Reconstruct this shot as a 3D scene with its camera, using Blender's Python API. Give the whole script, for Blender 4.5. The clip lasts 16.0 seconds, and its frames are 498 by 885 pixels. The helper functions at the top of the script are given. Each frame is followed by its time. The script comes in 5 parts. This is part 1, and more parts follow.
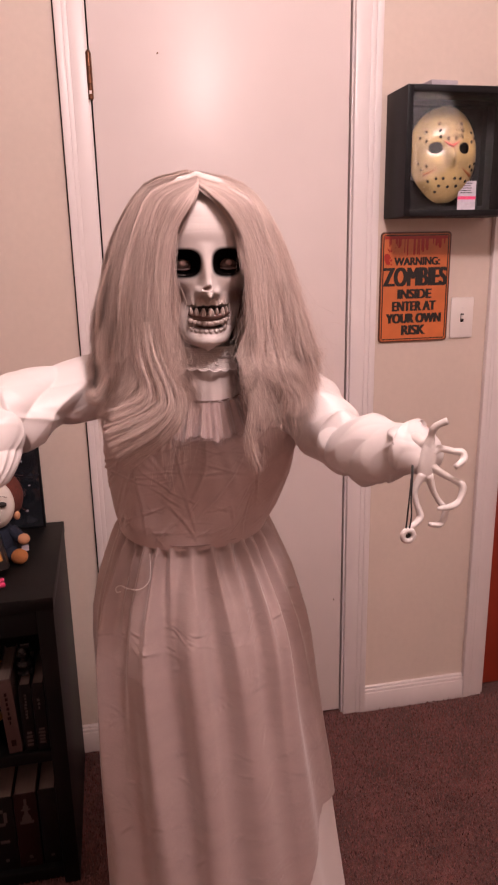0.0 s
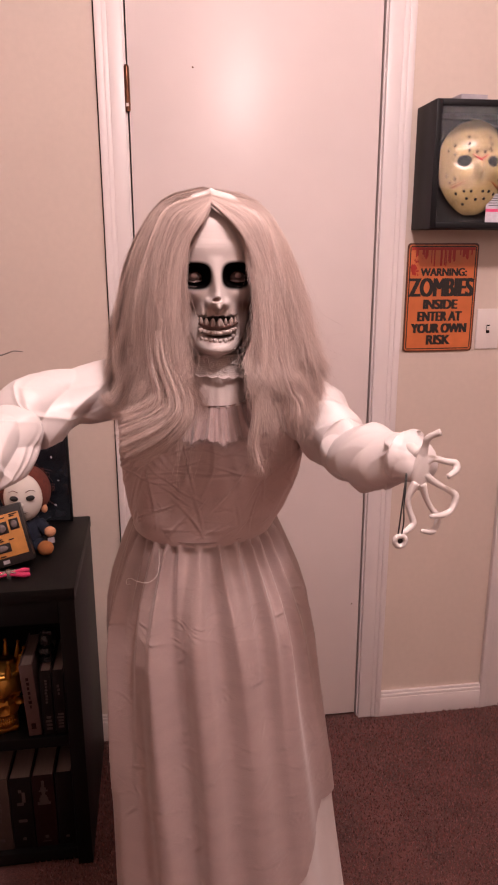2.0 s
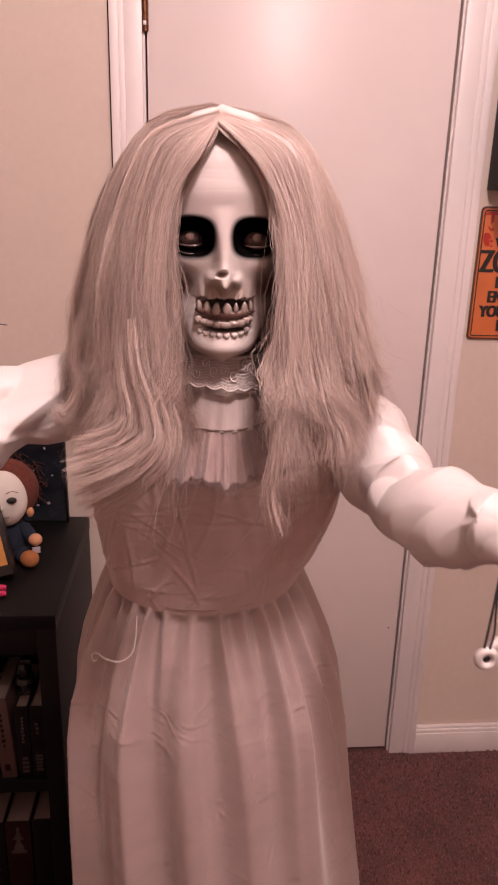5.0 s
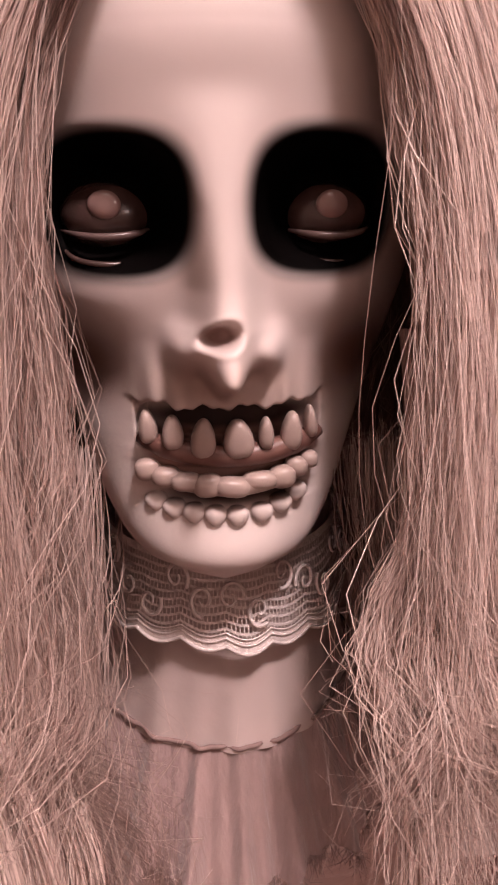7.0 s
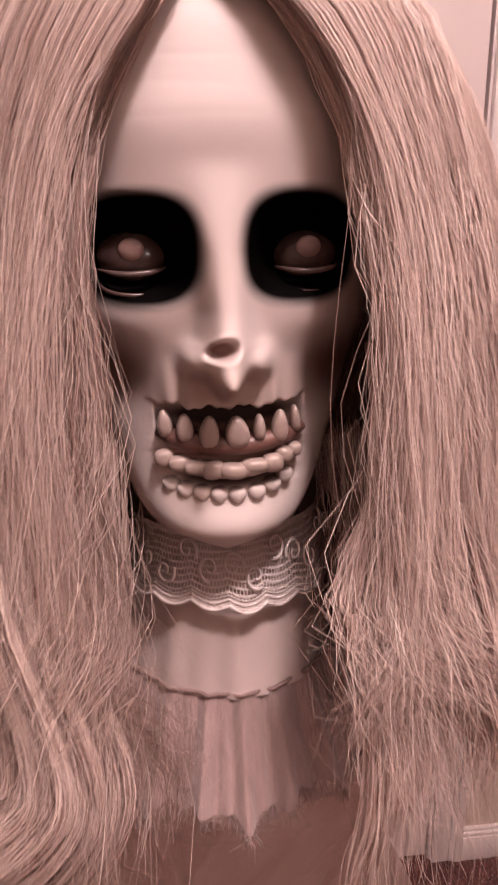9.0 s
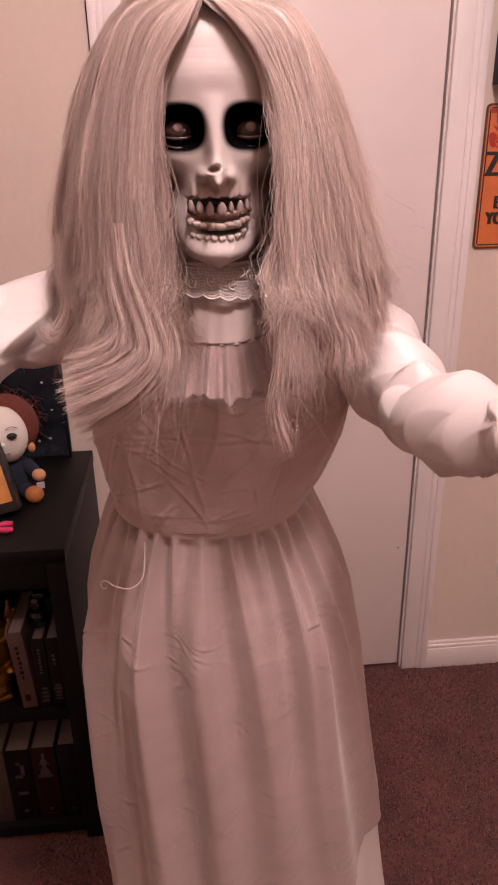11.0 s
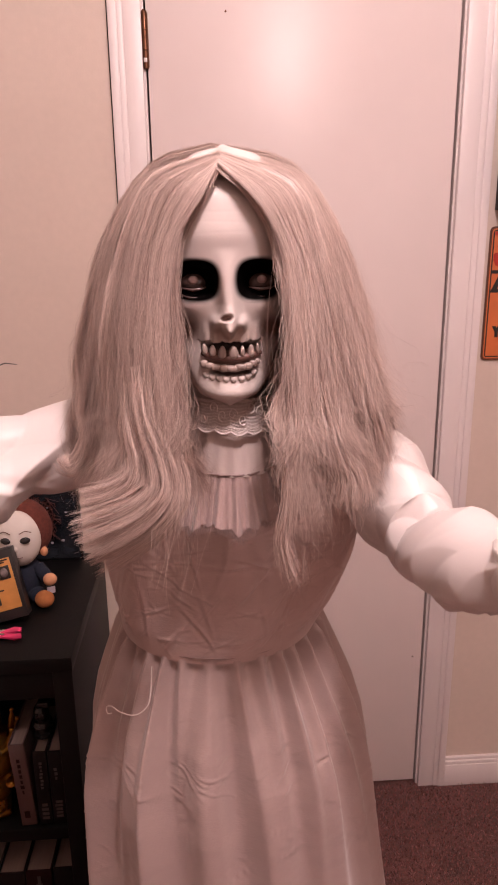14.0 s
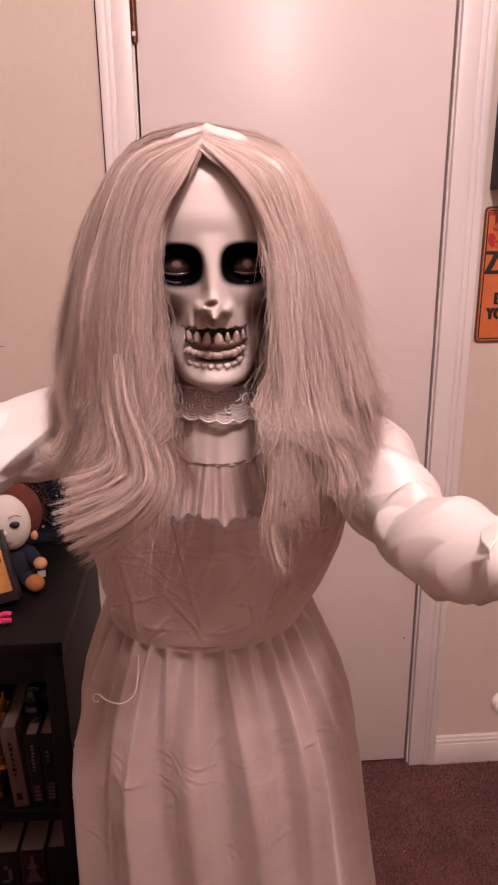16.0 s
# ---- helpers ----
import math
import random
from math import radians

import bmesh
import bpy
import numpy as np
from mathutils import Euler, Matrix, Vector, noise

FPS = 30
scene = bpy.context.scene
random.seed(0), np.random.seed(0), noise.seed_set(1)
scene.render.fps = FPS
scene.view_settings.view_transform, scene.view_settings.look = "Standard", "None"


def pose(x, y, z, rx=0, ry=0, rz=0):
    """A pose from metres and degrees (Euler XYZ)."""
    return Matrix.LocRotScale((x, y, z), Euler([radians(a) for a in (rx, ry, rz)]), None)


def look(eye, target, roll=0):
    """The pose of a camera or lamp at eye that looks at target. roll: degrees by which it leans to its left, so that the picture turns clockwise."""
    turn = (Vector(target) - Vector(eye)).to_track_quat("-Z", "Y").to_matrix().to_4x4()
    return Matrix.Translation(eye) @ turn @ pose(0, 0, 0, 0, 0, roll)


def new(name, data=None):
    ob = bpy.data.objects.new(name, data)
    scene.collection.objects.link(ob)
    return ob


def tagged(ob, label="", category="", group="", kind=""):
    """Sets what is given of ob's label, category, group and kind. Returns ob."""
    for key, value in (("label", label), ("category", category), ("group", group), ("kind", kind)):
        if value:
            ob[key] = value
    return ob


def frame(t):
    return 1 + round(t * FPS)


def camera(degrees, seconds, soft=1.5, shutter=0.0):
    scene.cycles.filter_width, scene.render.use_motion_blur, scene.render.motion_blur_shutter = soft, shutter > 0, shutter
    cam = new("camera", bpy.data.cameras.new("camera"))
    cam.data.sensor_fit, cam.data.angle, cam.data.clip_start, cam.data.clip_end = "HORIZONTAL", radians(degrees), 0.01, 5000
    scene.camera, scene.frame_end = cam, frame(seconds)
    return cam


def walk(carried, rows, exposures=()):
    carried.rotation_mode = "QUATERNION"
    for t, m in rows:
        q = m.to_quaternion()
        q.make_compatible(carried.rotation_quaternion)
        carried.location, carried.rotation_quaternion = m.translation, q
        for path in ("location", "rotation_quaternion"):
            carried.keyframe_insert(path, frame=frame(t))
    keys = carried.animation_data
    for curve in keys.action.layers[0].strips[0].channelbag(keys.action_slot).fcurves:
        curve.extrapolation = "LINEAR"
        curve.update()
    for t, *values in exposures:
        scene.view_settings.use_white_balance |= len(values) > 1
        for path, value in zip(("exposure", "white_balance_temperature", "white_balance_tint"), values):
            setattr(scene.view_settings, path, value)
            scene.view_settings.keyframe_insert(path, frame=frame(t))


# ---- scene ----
cam = camera(38.9, 16.0, soft=2.0, shutter=0.5)
PATH = [
    (0, (0.002, -1.901, 1.469), (0.371, -0.008, 0.939), -1.1),
    (0.5, (0.002, -1.928, 1.473), (0.336, -0.042, 0.899), -0.8),
    (1, (0.021, -1.948, 1.475), (0.293, -0.044, 0.926), -0.3),
    (1.5, (0.031, -1.953, 1.48), (0.298, -0.046, 0.94), 0.1),
    (2, (0.04, -1.952, 1.483), (0.3, -0.04, 0.961), -0.1),
    (2.5, (0.047, -1.959, 1.484), (0.281, -0.037, 0.982), -0.2),
    (3, (0.057, -1.928, 1.476), (0.258, -0.014, 0.933), 0.1),
    (3.2, (0.056, -1.899, 1.476), (0.281, 0.012, 0.928), 0.5),
    (5.5, (0.105, -1.516, 1.471), (0.237, 0.38, 0.85), 1.2),
    (6, (0.103, -1.353, 1.472), (0.224, 0.562, 0.907), -0.3),
    (6.5, (0.116, -1.23, 1.456), (0.315, 0.658, 0.828), -0.3),
    (7, (0.112, -1.202, 1.454), (0.314, 0.68, 0.807), -0.2),
    (7.5, (0.109, -1.205, 1.457), (0.305, 0.68, 0.818), -0.5),
    (8, (0.108, -1.214, 1.458), (0.326, 0.67, 0.825), -0.7),
    (8.5, (0.108, -1.228, 1.461), (0.335, 0.659, 0.839), -0.8),
    (9, (0.107, -1.25, 1.462), (0.318, 0.645, 0.858), -0.8),
    (9.5, (0.105, -1.321, 1.457), (0.309, 0.547, 0.77), -1.5),
    (10, (0.112, -1.456, 1.441), (0.262, 0.365, 0.628), -1.3),
    (12.3, (0.081, -1.652, 1.469), (0.244, 0.234, 0.823), -0.4),
    (12.5, (0.084, -1.641, 1.475), (0.246, 0.257, 0.865), 0.0),
    (13, (0.098, -1.628, 1.483), (0.232, 0.282, 0.906), -0.2),
    (13.5, (0.104, -1.621, 1.486), (0.226, 0.297, 0.934), -0.5),
    (14, (0.105, -1.617, 1.486), (0.22, 0.301, 0.93), -0.7),
    (14.5, (0.096, -1.596, 1.48), (0.213, 0.293, 0.834), -1.0),
    (15, (0.101, -1.598, 1.482), (0.221, 0.297, 0.853), -1.5),
    (15.5, (0.1, -1.601, 1.482), (0.222, 0.293, 0.852), -0.6),
    (16, (0.114, -1.605, 1.49), (0.241, 0.295, 0.879), -0.6),
]
walk(cam, [(t, look(eye, target, roll)) for t, eye, target, roll in PATH])

# ---- world and light ----
world = bpy.data.worlds.new("world")
world.use_nodes = True
scene.world = world
world.node_tree.nodes["Background"].inputs[0].default_value = (0.9, 0.6, 0.52, 1)
world.node_tree.nodes["Background"].inputs[1].default_value = 0.02
scene.view_settings.exposure = 0.0


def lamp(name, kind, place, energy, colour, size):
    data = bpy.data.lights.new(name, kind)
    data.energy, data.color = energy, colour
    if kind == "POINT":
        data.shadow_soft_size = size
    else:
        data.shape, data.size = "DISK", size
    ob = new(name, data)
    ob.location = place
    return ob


# the ceiling lamp over the figure, and an unseen fill lamp added behind the viewer
lamp("ceiling_bulb", "POINT", (0.42, -1.66, 2.72), 86, (1.0, 0.785, 0.785), 0.08)
lamp("unseen_fill_lamp", "POINT", (2.20, -3.30, 2.20), 25, (1.0, 0.775, 0.76), 0.30)


# ---- materials ----
def material(name, colour, rough=0.6, metal=0.0, vary=0.12, scale=30.0, bump=0.0, bump_scale=200.0, stretch=(1, 1, 1), coat=0.0, alpha=1.0, sheen=0.0, wear=0.0, wear_scale=4.0, trans=0.0, spec=0.5, relief=0.002):
    """Principled surface with colour variation at a small and a large scale and a fine relief."""
    m = bpy.data.materials.new(name)
    m.use_nodes = True
    nt = m.node_tree
    b = nt.nodes["Principled BSDF"]
    co = nt.nodes.new("ShaderNodeTexCoord")
    mp = nt.nodes.new("ShaderNodeMapping")
    mp.inputs["Scale"].default_value = stretch
    nt.links.new(co.outputs["Object"], mp.inputs[0])
    fine = nt.nodes.new("ShaderNodeTexNoise")
    fine.inputs["Scale"].default_value, fine.inputs["Detail"].default_value = scale, 5
    nt.links.new(mp.outputs[0], fine.inputs["Vector"])
    broad = nt.nodes.new("ShaderNodeTexNoise")
    broad.inputs["Scale"].default_value, broad.inputs["Detail"].default_value = wear_scale, 3
    nt.links.new(co.outputs["Object"], broad.inputs["Vector"])
    add = nt.nodes.new("ShaderNodeMath")
    add.operation = "ADD"
    nt.links.new(fine.outputs[0], add.inputs[0])
    nt.links.new(broad.outputs[0], add.inputs[1])
    rng = nt.nodes.new("ShaderNodeMapRange")
    rng.inputs[1].default_value, rng.inputs[2].default_value = 0.6, 1.4
    rng.inputs[3].default_value, rng.inputs[4].default_value = 1 - vary, 1 + vary
    nt.links.new(add.outputs[0], rng.inputs[0])
    mul = nt.nodes.new("ShaderNodeMix")
    mul.data_type, mul.blend_type = "RGBA", "MULTIPLY"
    mul.inputs[0].default_value = 1
    mul.inputs[6].default_value = (*colour, 1)
    nt.links.new(rng.outputs[0], mul.inputs[7])
    nt.links.new(mul.outputs[2], b.inputs["Base Color"])
    b.inputs["Roughness"].default_value = rough
    b.inputs["Metallic"].default_value = metal
    b.inputs["Coat Weight"].default_value = coat
    b.inputs["Sheen Weight"].default_value = sheen
    b.inputs["Alpha"].default_value = alpha
    b.inputs["Transmission Weight"].default_value = trans
    b.inputs["Specular IOR Level"].default_value = spec
    if bump:
        n2 = nt.nodes.new("ShaderNodeTexNoise")
        n2.inputs["Scale"].default_value, n2.inputs["Detail"].default_value = bump_scale, 4
        nt.links.new(mp.outputs[0], n2.inputs["Vector"])
        bp = nt.nodes.new("ShaderNodeBump")
        bp.inputs["Strength"].default_value, bp.inputs["Distance"].default_value = bump, relief
        nt.links.new(n2.outputs[0], bp.inputs["Height"])
        nt.links.new(bp.outputs[0], b.inputs["Normal"])
    return m


WALL = material("wall_paint", (0.67, 0.555, 0.48), 0.6, vary=0.04, scale=60, bump=0.12, bump_scale=260)
TRIM = material("trim_paint", (0.78, 0.70, 0.685), 0.38, vary=0.05, scale=20, bump=0.08, bump_scale=60, stretch=(1, 1, 0.15))
DOOR = material("door_paint", (0.73, 0.635, 0.61), 0.33, vary=0.03, scale=9, bump=0.06, bump_scale=24, spec=0.25)
CEIL = material("ceiling_paint", (0.78, 0.74, 0.70), 0.85, vary=0.04, bump=0.3, bump_scale=120)
CARPET = material("carpet", (0.11, 0.036, 0.031), 0.95, vary=0.6, scale=150, bump=1.0, bump_scale=330, sheen=0.2, wear_scale=9)
TUFT = material("carpet_tuft", (0.175, 0.066, 0.055), 0.95, vary=0.75, scale=95, sheen=0.2, wear_scale=60)
nt = TUFT.node_tree
geo = nt.nodes.new("ShaderNodeNewGeometry")
ramp = nt.nodes.new("ShaderNodeValToRGB")
ramp.color_ramp.elements[0].position, ramp.color_ramp.elements[0].color = 0.05, (0.065, 0.020, 0.017, 1)
ramp.color_ramp.elements[1].position, ramp.color_ramp.elements[1].color = 0.95, (0.26, 0.092, 0.080, 1)
nt.links.new(geo.outputs["Random Per Island"], ramp.inputs[0])
nt.links.new(ramp.outputs[0], nt.nodes["Principled BSDF"].inputs["Base Color"])
BRONZE = material("aged_bronze", (0.16, 0.07, 0.04), 0.35, metal=0.9, vary=0.5, scale=150)
BLACKWOOD = material("black_laminate", (0.0035, 0.003, 0.003), 0.5, vary=0.35, scale=40, stretch=(6, 1, 6), bump=0.15, bump_scale=80, spec=0.22)
BLACKFRAME = material("black_frame", (0.0035, 0.003, 0.0045), 0.5, vary=0.2, scale=40, spec=0.25)
CASEBACK = material("black_felt", (0.004, 0.004, 0.005), 0.9, vary=0.3, scale=90)
PLASTIC_W = material("white_plastic", (0.78, 0.70, 0.66), 0.3, vary=0.03)
REDDOOR = material("red_paint", (0.28, 0.03, 0.012), 0.5, vary=0.15, scale=14)
BLACKINK = material("black_ink", (0.012, 0.009, 0.008), 0.5, vary=0.2)
DARKGAP = material("dark_gap", (0.02, 0.012, 0.01), 0.9, vary=0.2)
GLASS = bpy.data.materials.new("clear_glass")
GLASS.use_nodes = True
_b = GLASS.node_tree.nodes["Principled BSDF"]
_b.inputs["Base Color"].default_value = (1, 1, 1, 1)
_b.inputs["Roughness"].default_value = 0.02
_b.inputs["Transmission Weight"].default_value = 1
_b.inputs["IOR"].default_value = 1.2


# ---- building helpers ----
def box(bm, x0, x1, y0, y1, z0, z1, bevel=0.0, seg=2, m=None):
    r = bmesh.ops.create_cube(bm, size=1)
    vs = r["verts"]
    for v in vs:
        v.co = Vector(((x0 + x1) / 2 + v.co.x * (x1 - x0), (y0 + y1) / 2 + v.co.y * (y1 - y0), (z0 + z1) / 2 + v.co.z * (z1 - z0)))
    if bevel:
        es = list({e for v in vs for e in v.link_edges})
        g = bmesh.ops.bevel(bm, geom=es, offset=bevel, segments=seg, affect="EDGES", profile=0.5)
        vs = list({v for f in g["faces"] for v in f.verts} | {v for v in vs if v.is_valid})
    if m is not None:
        bmesh.ops.transform(bm, matrix=m, verts=vs)
    return vs


def boxm(*a, **k):
    bm = bmesh.new()
    box(bm, *a, **k)
    return bm


def part(name, bm, mat, parent=None, label="", smooth=True):
    me = bpy.data.meshes.new(name)
    bm.normal_update()
    bm.to_mesh(me)
    bm.free()
    me.materials.append(mat)
    if smooth:
        me.shade_smooth()
        me.set_sharp_from_angle(angle=radians(35))
    ob = new(name, me)
    if parent is not None:
        ob.parent = parent
    return tagged(ob, label) if label else ob


def thing(name, label, category, group="", kind="", at=(0, 0, 0), turn=0.0):
    ob = new(name)
    ob.matrix_basis = pose(*at, 0, 0, turn)
    return tagged(ob, label, category, group, kind)


def lathe(bm, profile, at=(0, 0, 0), seg=24):
    """A turned body from (radius, height) pairs."""
    rings = []
    for r, z in profile:
        rings.append([bm.verts.new((at[0] + r * math.cos(2 * math.pi * k / seg), at[1] + r * math.sin(2 * math.pi * k / seg), at[2] + z)) for k in range(seg)])
    for a, b in zip(rings, rings[1:]):
        for k in range(seg):
            bm.faces.new((a[k], a[(k + 1) % seg], b[(k + 1) % seg], b[k]))
    bm.faces.new(rings[0][::-1])
    bm.faces.new(rings[-1])
    return bm


def ball(bm, c, r, u=16, v=10, m=None):
    g = bmesh.ops.create_uvsphere(bm, u_segments=u, v_segments=v, radius=1)
    rr = (r, r, r) if isinstance(r, (int, float)) else r
    mm = Matrix.Translation(c) @ (m or Matrix()) @ Matrix.Diagonal((*rr, 1))
    bmesh.ops.transform(bm, matrix=mm, verts=g["verts"])
    return g["verts"]


def tube(bm, pts, radii, sides=8):
    pts = [Vector(p) for p in pts]
    if isinstance(radii, (int, float)):
        radii = [radii] * len(pts)
    rings = []
    up = Vector((0.31, 0.2, 0.93))
    for i, p in enumerate(pts):
        d = (pts[min(i + 1, len(pts) - 1)] - pts[max(i - 1, 0)]).normalized()
        a = d.cross(up).normalized()
        b = d.cross(a)
        rings.append([bm.verts.new(p + (a * math.cos(2 * math.pi * k / sides) + b * math.sin(2 * math.pi * k / sides)) * radii[i]) for k in range(sides)])
    for r0, r1 in zip(rings, rings[1:]):
        for k in range(sides):
            bm.faces.new((r0[k], r0[(k + 1) % sides], r1[(k + 1) % sides], r1[k]))
    bm.faces.new(rings[0][::-1])
    bm.faces.new(rings[-1])
    bmesh.ops.recalc_face_normals(bm, faces=bm.faces)
    return bm


def text(name, body, size, mat, parent, place, width=None, depth=0.0004, bold=0.0):
    """Flat lettering in the built-in font, standing upright and facing -y, turned into a mesh."""
    cu = bpy.data.curves.new(name, "FONT")
    cu.body, cu.size, cu.align_x, cu.align_y = body, size, "CENTER", "CENTER"
    cu.extrude = depth
    tmp = bpy.data.objects.new(name, cu)
    scene.collection.objects.link(tmp)
    bpy.context.view_layer.update()
    me = bpy.data.meshes.new_from_object(tmp.evaluated_get(bpy.context.evaluated_depsgraph_get()))
    bpy.data.objects.remove(tmp)
    xs = [v.co.x for v in me.vertices]
    ys = [v.co.y for v in me.vertices]
    s = width / (max(xs) - min(xs)) if width else 1
    h = size / (max(ys) - min(ys))
    cx, cy = (max(xs) + min(xs)) / 2, (max(ys) + min(ys)) / 2
    for v in me.vertices:
        v.co = Vector(((v.co.x - cx) * s, -v.co.z, (v.co.y - cy) * h))
    heavy = bmesh.new()
    for k, (dx, dz) in enumerate(((0, 0), (-0.5, 0), (0.5, 0), (-1, 0.2), (1, 0.2), (-1, -0.2), (1, -0.2))):
        old = set(heavy.verts)
        heavy.from_mesh(me)
        for v in heavy.verts:
            if v not in old:
                v.co += Vector((dx * bold, -0.00004 * k, dz * bold))
    heavy.to_mesh(me)
    heavy.free()
    me.materials.clear()
    me.materials.append(mat)
    ob = new(name, me)
    ob.parent = parent
    ob.location = place
    return ob


# ---- structure ----
H = 2.88
X0, X1, Y0 = -1.9, 3.0, -4.4
T = 0.12


def structure(name, bm, mat, label, smooth=False):
    return tagged(part(name, bm, mat, None, smooth=smooth), label, name.split("_")[0], "", "structure")


structure("floor", boxm(X0 - T, X1 + T, Y0 - T, T, -0.1, 0.0), CARPET, "brown-red cut pile carpet covering the whole floor")
structure("ceiling", boxm(X0 - T, X1 + T, Y0 - T, T, H, H + 0.1), CEIL, "plain matt white painted bedroom ceiling")
bm = bmesh.new()
DTOP = 2.112
box(bm, X0 - T, -0.018, 0.0, T, 0, H)
box(bm, -0.018, 0.678, 0.0, T, DTOP + 0.02, H)
box(bm, 0.678, 1.16, 0.0, T, 0, H)
box(bm, 1.16, 1.92, 0.0, T, 2.06, H)
box(bm, 1.92, X1 + T, 0.0, T, 0, H)
structure("wall_north", bm, WALL, "cream painted wall with two door openings")
structure("wall_west", boxm(X0 - T, X0, Y0, 0.0, 0, H), WALL, "cream painted plain side wall")
structure("wall_east", boxm(X1, X1 + T, Y0, 0.0, 0, H), WALL, "cream painted plain side wall")
structure("wall_south", boxm(X0 - T, X1 + T, Y0 - T, Y0, 0, H), WALL, "cream painted plain wall behind the viewer")

# closet door, with hinges
door = thing("door_1", "closed flush white-painted closet door in a white frame", "door", kind="structure")
part("slab", boxm(0.003, 0.655, 0.002, 0.037, 0.012, DTOP - 0.004, bevel=0.002), DOOR, door)
jamb = bmesh.new()
box(jamb, -0.018, -0.001, 0.0, T, 0, DTOP + 0.02)
box(jamb, 0.6605, 0.678, 0.0, T, 0, DTOP + 0.02)
box(jamb, -0.001, 0.6605, 0.0, T, DTOP, DTOP + 0.02)
part("jamb", jamb, TRIM, door, smooth=False)
# unseen sheet added behind the slab, so that the door gaps look dark
part("dark_backing", boxm(-0.018, 0.678, T - 0.004, T, 0, DTOP), DARKGAP, door, smooth=False)
for z in (1.822, 0.26):
    hg = part("hinge", lathe(bmesh.new(), [(0.0045, 0), (0.0062, 0.002), (0.0062, 0.033), (0.0052, 0.034), (0.0062, 0.035), (0.0062, 0.07), (0.0052, 0.071), (0.0062, 0.072), (0.0062, 0.104), (0.004, 0.108)], (0.0, -0.004, z), 14), BRONZE, door, "tarnished bronze hinge")
    part("leaf", boxm(-0.004, 0.007, -0.0015, 0.004, z + 0.004, z + 0.104), BRONZE, hg)
    part("paint_chip", boxm(-0.004, 0.003, -0.0108, -0.009, z + 0.012, z + 0.02, bevel=0.001), PLASTIC_W, hg)
for x, z in ((0.165, 1.93), (0.632, 0.41)):
    bm = bmesh.new()
    ball(bm, (x, 0.0015, z), (0.0022, 0.0012, 0.0024), 8, 6)
    part("nail_hole", bm, BRONZE, door)


def casing(name, x0, x1, top, label, inner):
    """An upright door casing: a flat with a raised outer band and a fine bead."""
    bm = bmesh.new()
    w = x1 - x0
    s = 1 if inner == "left" else -1
    a = x0 if s > 0 else x1
    for u0, u1, d in ((0.0, 0.58, 0.0130), (0.56, 0.76, 0.0150), (0.74, 1.0, 0.0180)):
        xa, xb = sorted((a + s * w * u0, a + s * w * u1))
        box(bm, xa, xb, -d, 0.0, 0, top, bevel=0.002)
    return structure(name, bm, TRIM, label, True)


# narrow dark strip along the outer edge of the left casing
structure("trim_7", boxm(-0.0755, -0.0722, -0.003, 0.0, 0, 2.18), DARKGAP, "thin dark strip between casing and wall")
casing("trim_1", -0.072, -0.006, DTOP + 0.075, "white-painted moulded casing beside the closet door", "right")
casing("trim_2", 0.665, 0.737, DTOP + 0.075, "white-painted moulded casing beside the closet door", "left")
structure("trim_3", boxm(-0.006, 0.665, -0.014, 0.0, DTOP + 0.01, DTOP + 0.075, bevel=0.003), TRIM, "white-painted casing across the closet door head", True)
casing("trim_4", 1.082, 1.152, 2.12, "white-painted moulded casing of the next doorway", "right")
structure("trim_5", boxm(1.152, 1.99, -0.014, 0.0, 2.06, 2.12, bevel=0.003), TRIM, "white-painted casing across the next doorway", True)
casing("trim_6", 1.92, 1.99, 2.06, "white-painted moulded casing of the next doorway", "left")


def baseboard(name, x0, x1):
    bm = bmesh.new()
    box(bm, x0, x1, -0.017, 0.0, 0, 0.068, bevel=0.0015)
    box(bm, x0, x1, -0.0145, 0.0, 0.068, 0.079, bevel=0.002)
    box(bm, x0, x1, -0.010, 0.0, 0.079, 0.088, bevel=0.002)
    return structure(name, bm, TRIM, "white-painted moulded wooden baseboard along the wall", True)


baseboard("baseboard_1", 0.737, 1.082)
baseboard("baseboard_2", X0, -0.072)
baseboard("baseboard_3", 1.99, X1)
d2 = thing("door_2", "dark red painted door closing the next doorway", "door", kind="structure")
part("slab", boxm(1.163, 1.917, 0.03, 0.066, 0.01, 2.055, bevel=0.002), REDDOOR, d2)
part("jamb", boxm(1.153, 1.163, 0.0, T, 0, 2.06), TRIM, d2, smooth=False)

# carpet pile: short twisted tufts, thick near the door
g = np.random.RandomState(5)
n = 46000
px, py = g.uniform(-0.30, 1.30, n), g.uniform(-1.0, 0.0, n)
ok = ~((py > -0.016) & ((px < 0.0) | (px > 0.66)))
px, py = px[ok], py[ok]
n = len(px)
h, r = g.uniform(0.004, 0.0095, n), g.uniform(0.0014, 0.0030, n)
lean = g.normal(0, 0.0022, (n, 2))
co = np.zeros((n, 4, 3))
for k in range(3):
    a = 2.094 * k + px * 900
    co[:, k] = np.stack([px + r * np.cos(a), py + r * np.sin(a), np.full(n, -0.0005)], -1)
co[:, 3] = np.stack([px + lean[:, 0], np.minimum(py + lean[:, 1], -0.001), h], -1)
i = np.arange(n)[:, None] * 4
me = bpy.data.meshes.new("carpet_pile")
me.from_pydata(co.reshape(-1, 3).tolist(), [], np.concatenate([i + [0, 1, 3], i + [1, 2, 3], i + [2, 0, 3]]).tolist())
me.materials.append(TUFT)
tagged(new("carpet_pile", me), "short twisted brown-red carpet pile over the floor", "carpet", "", "stuff")

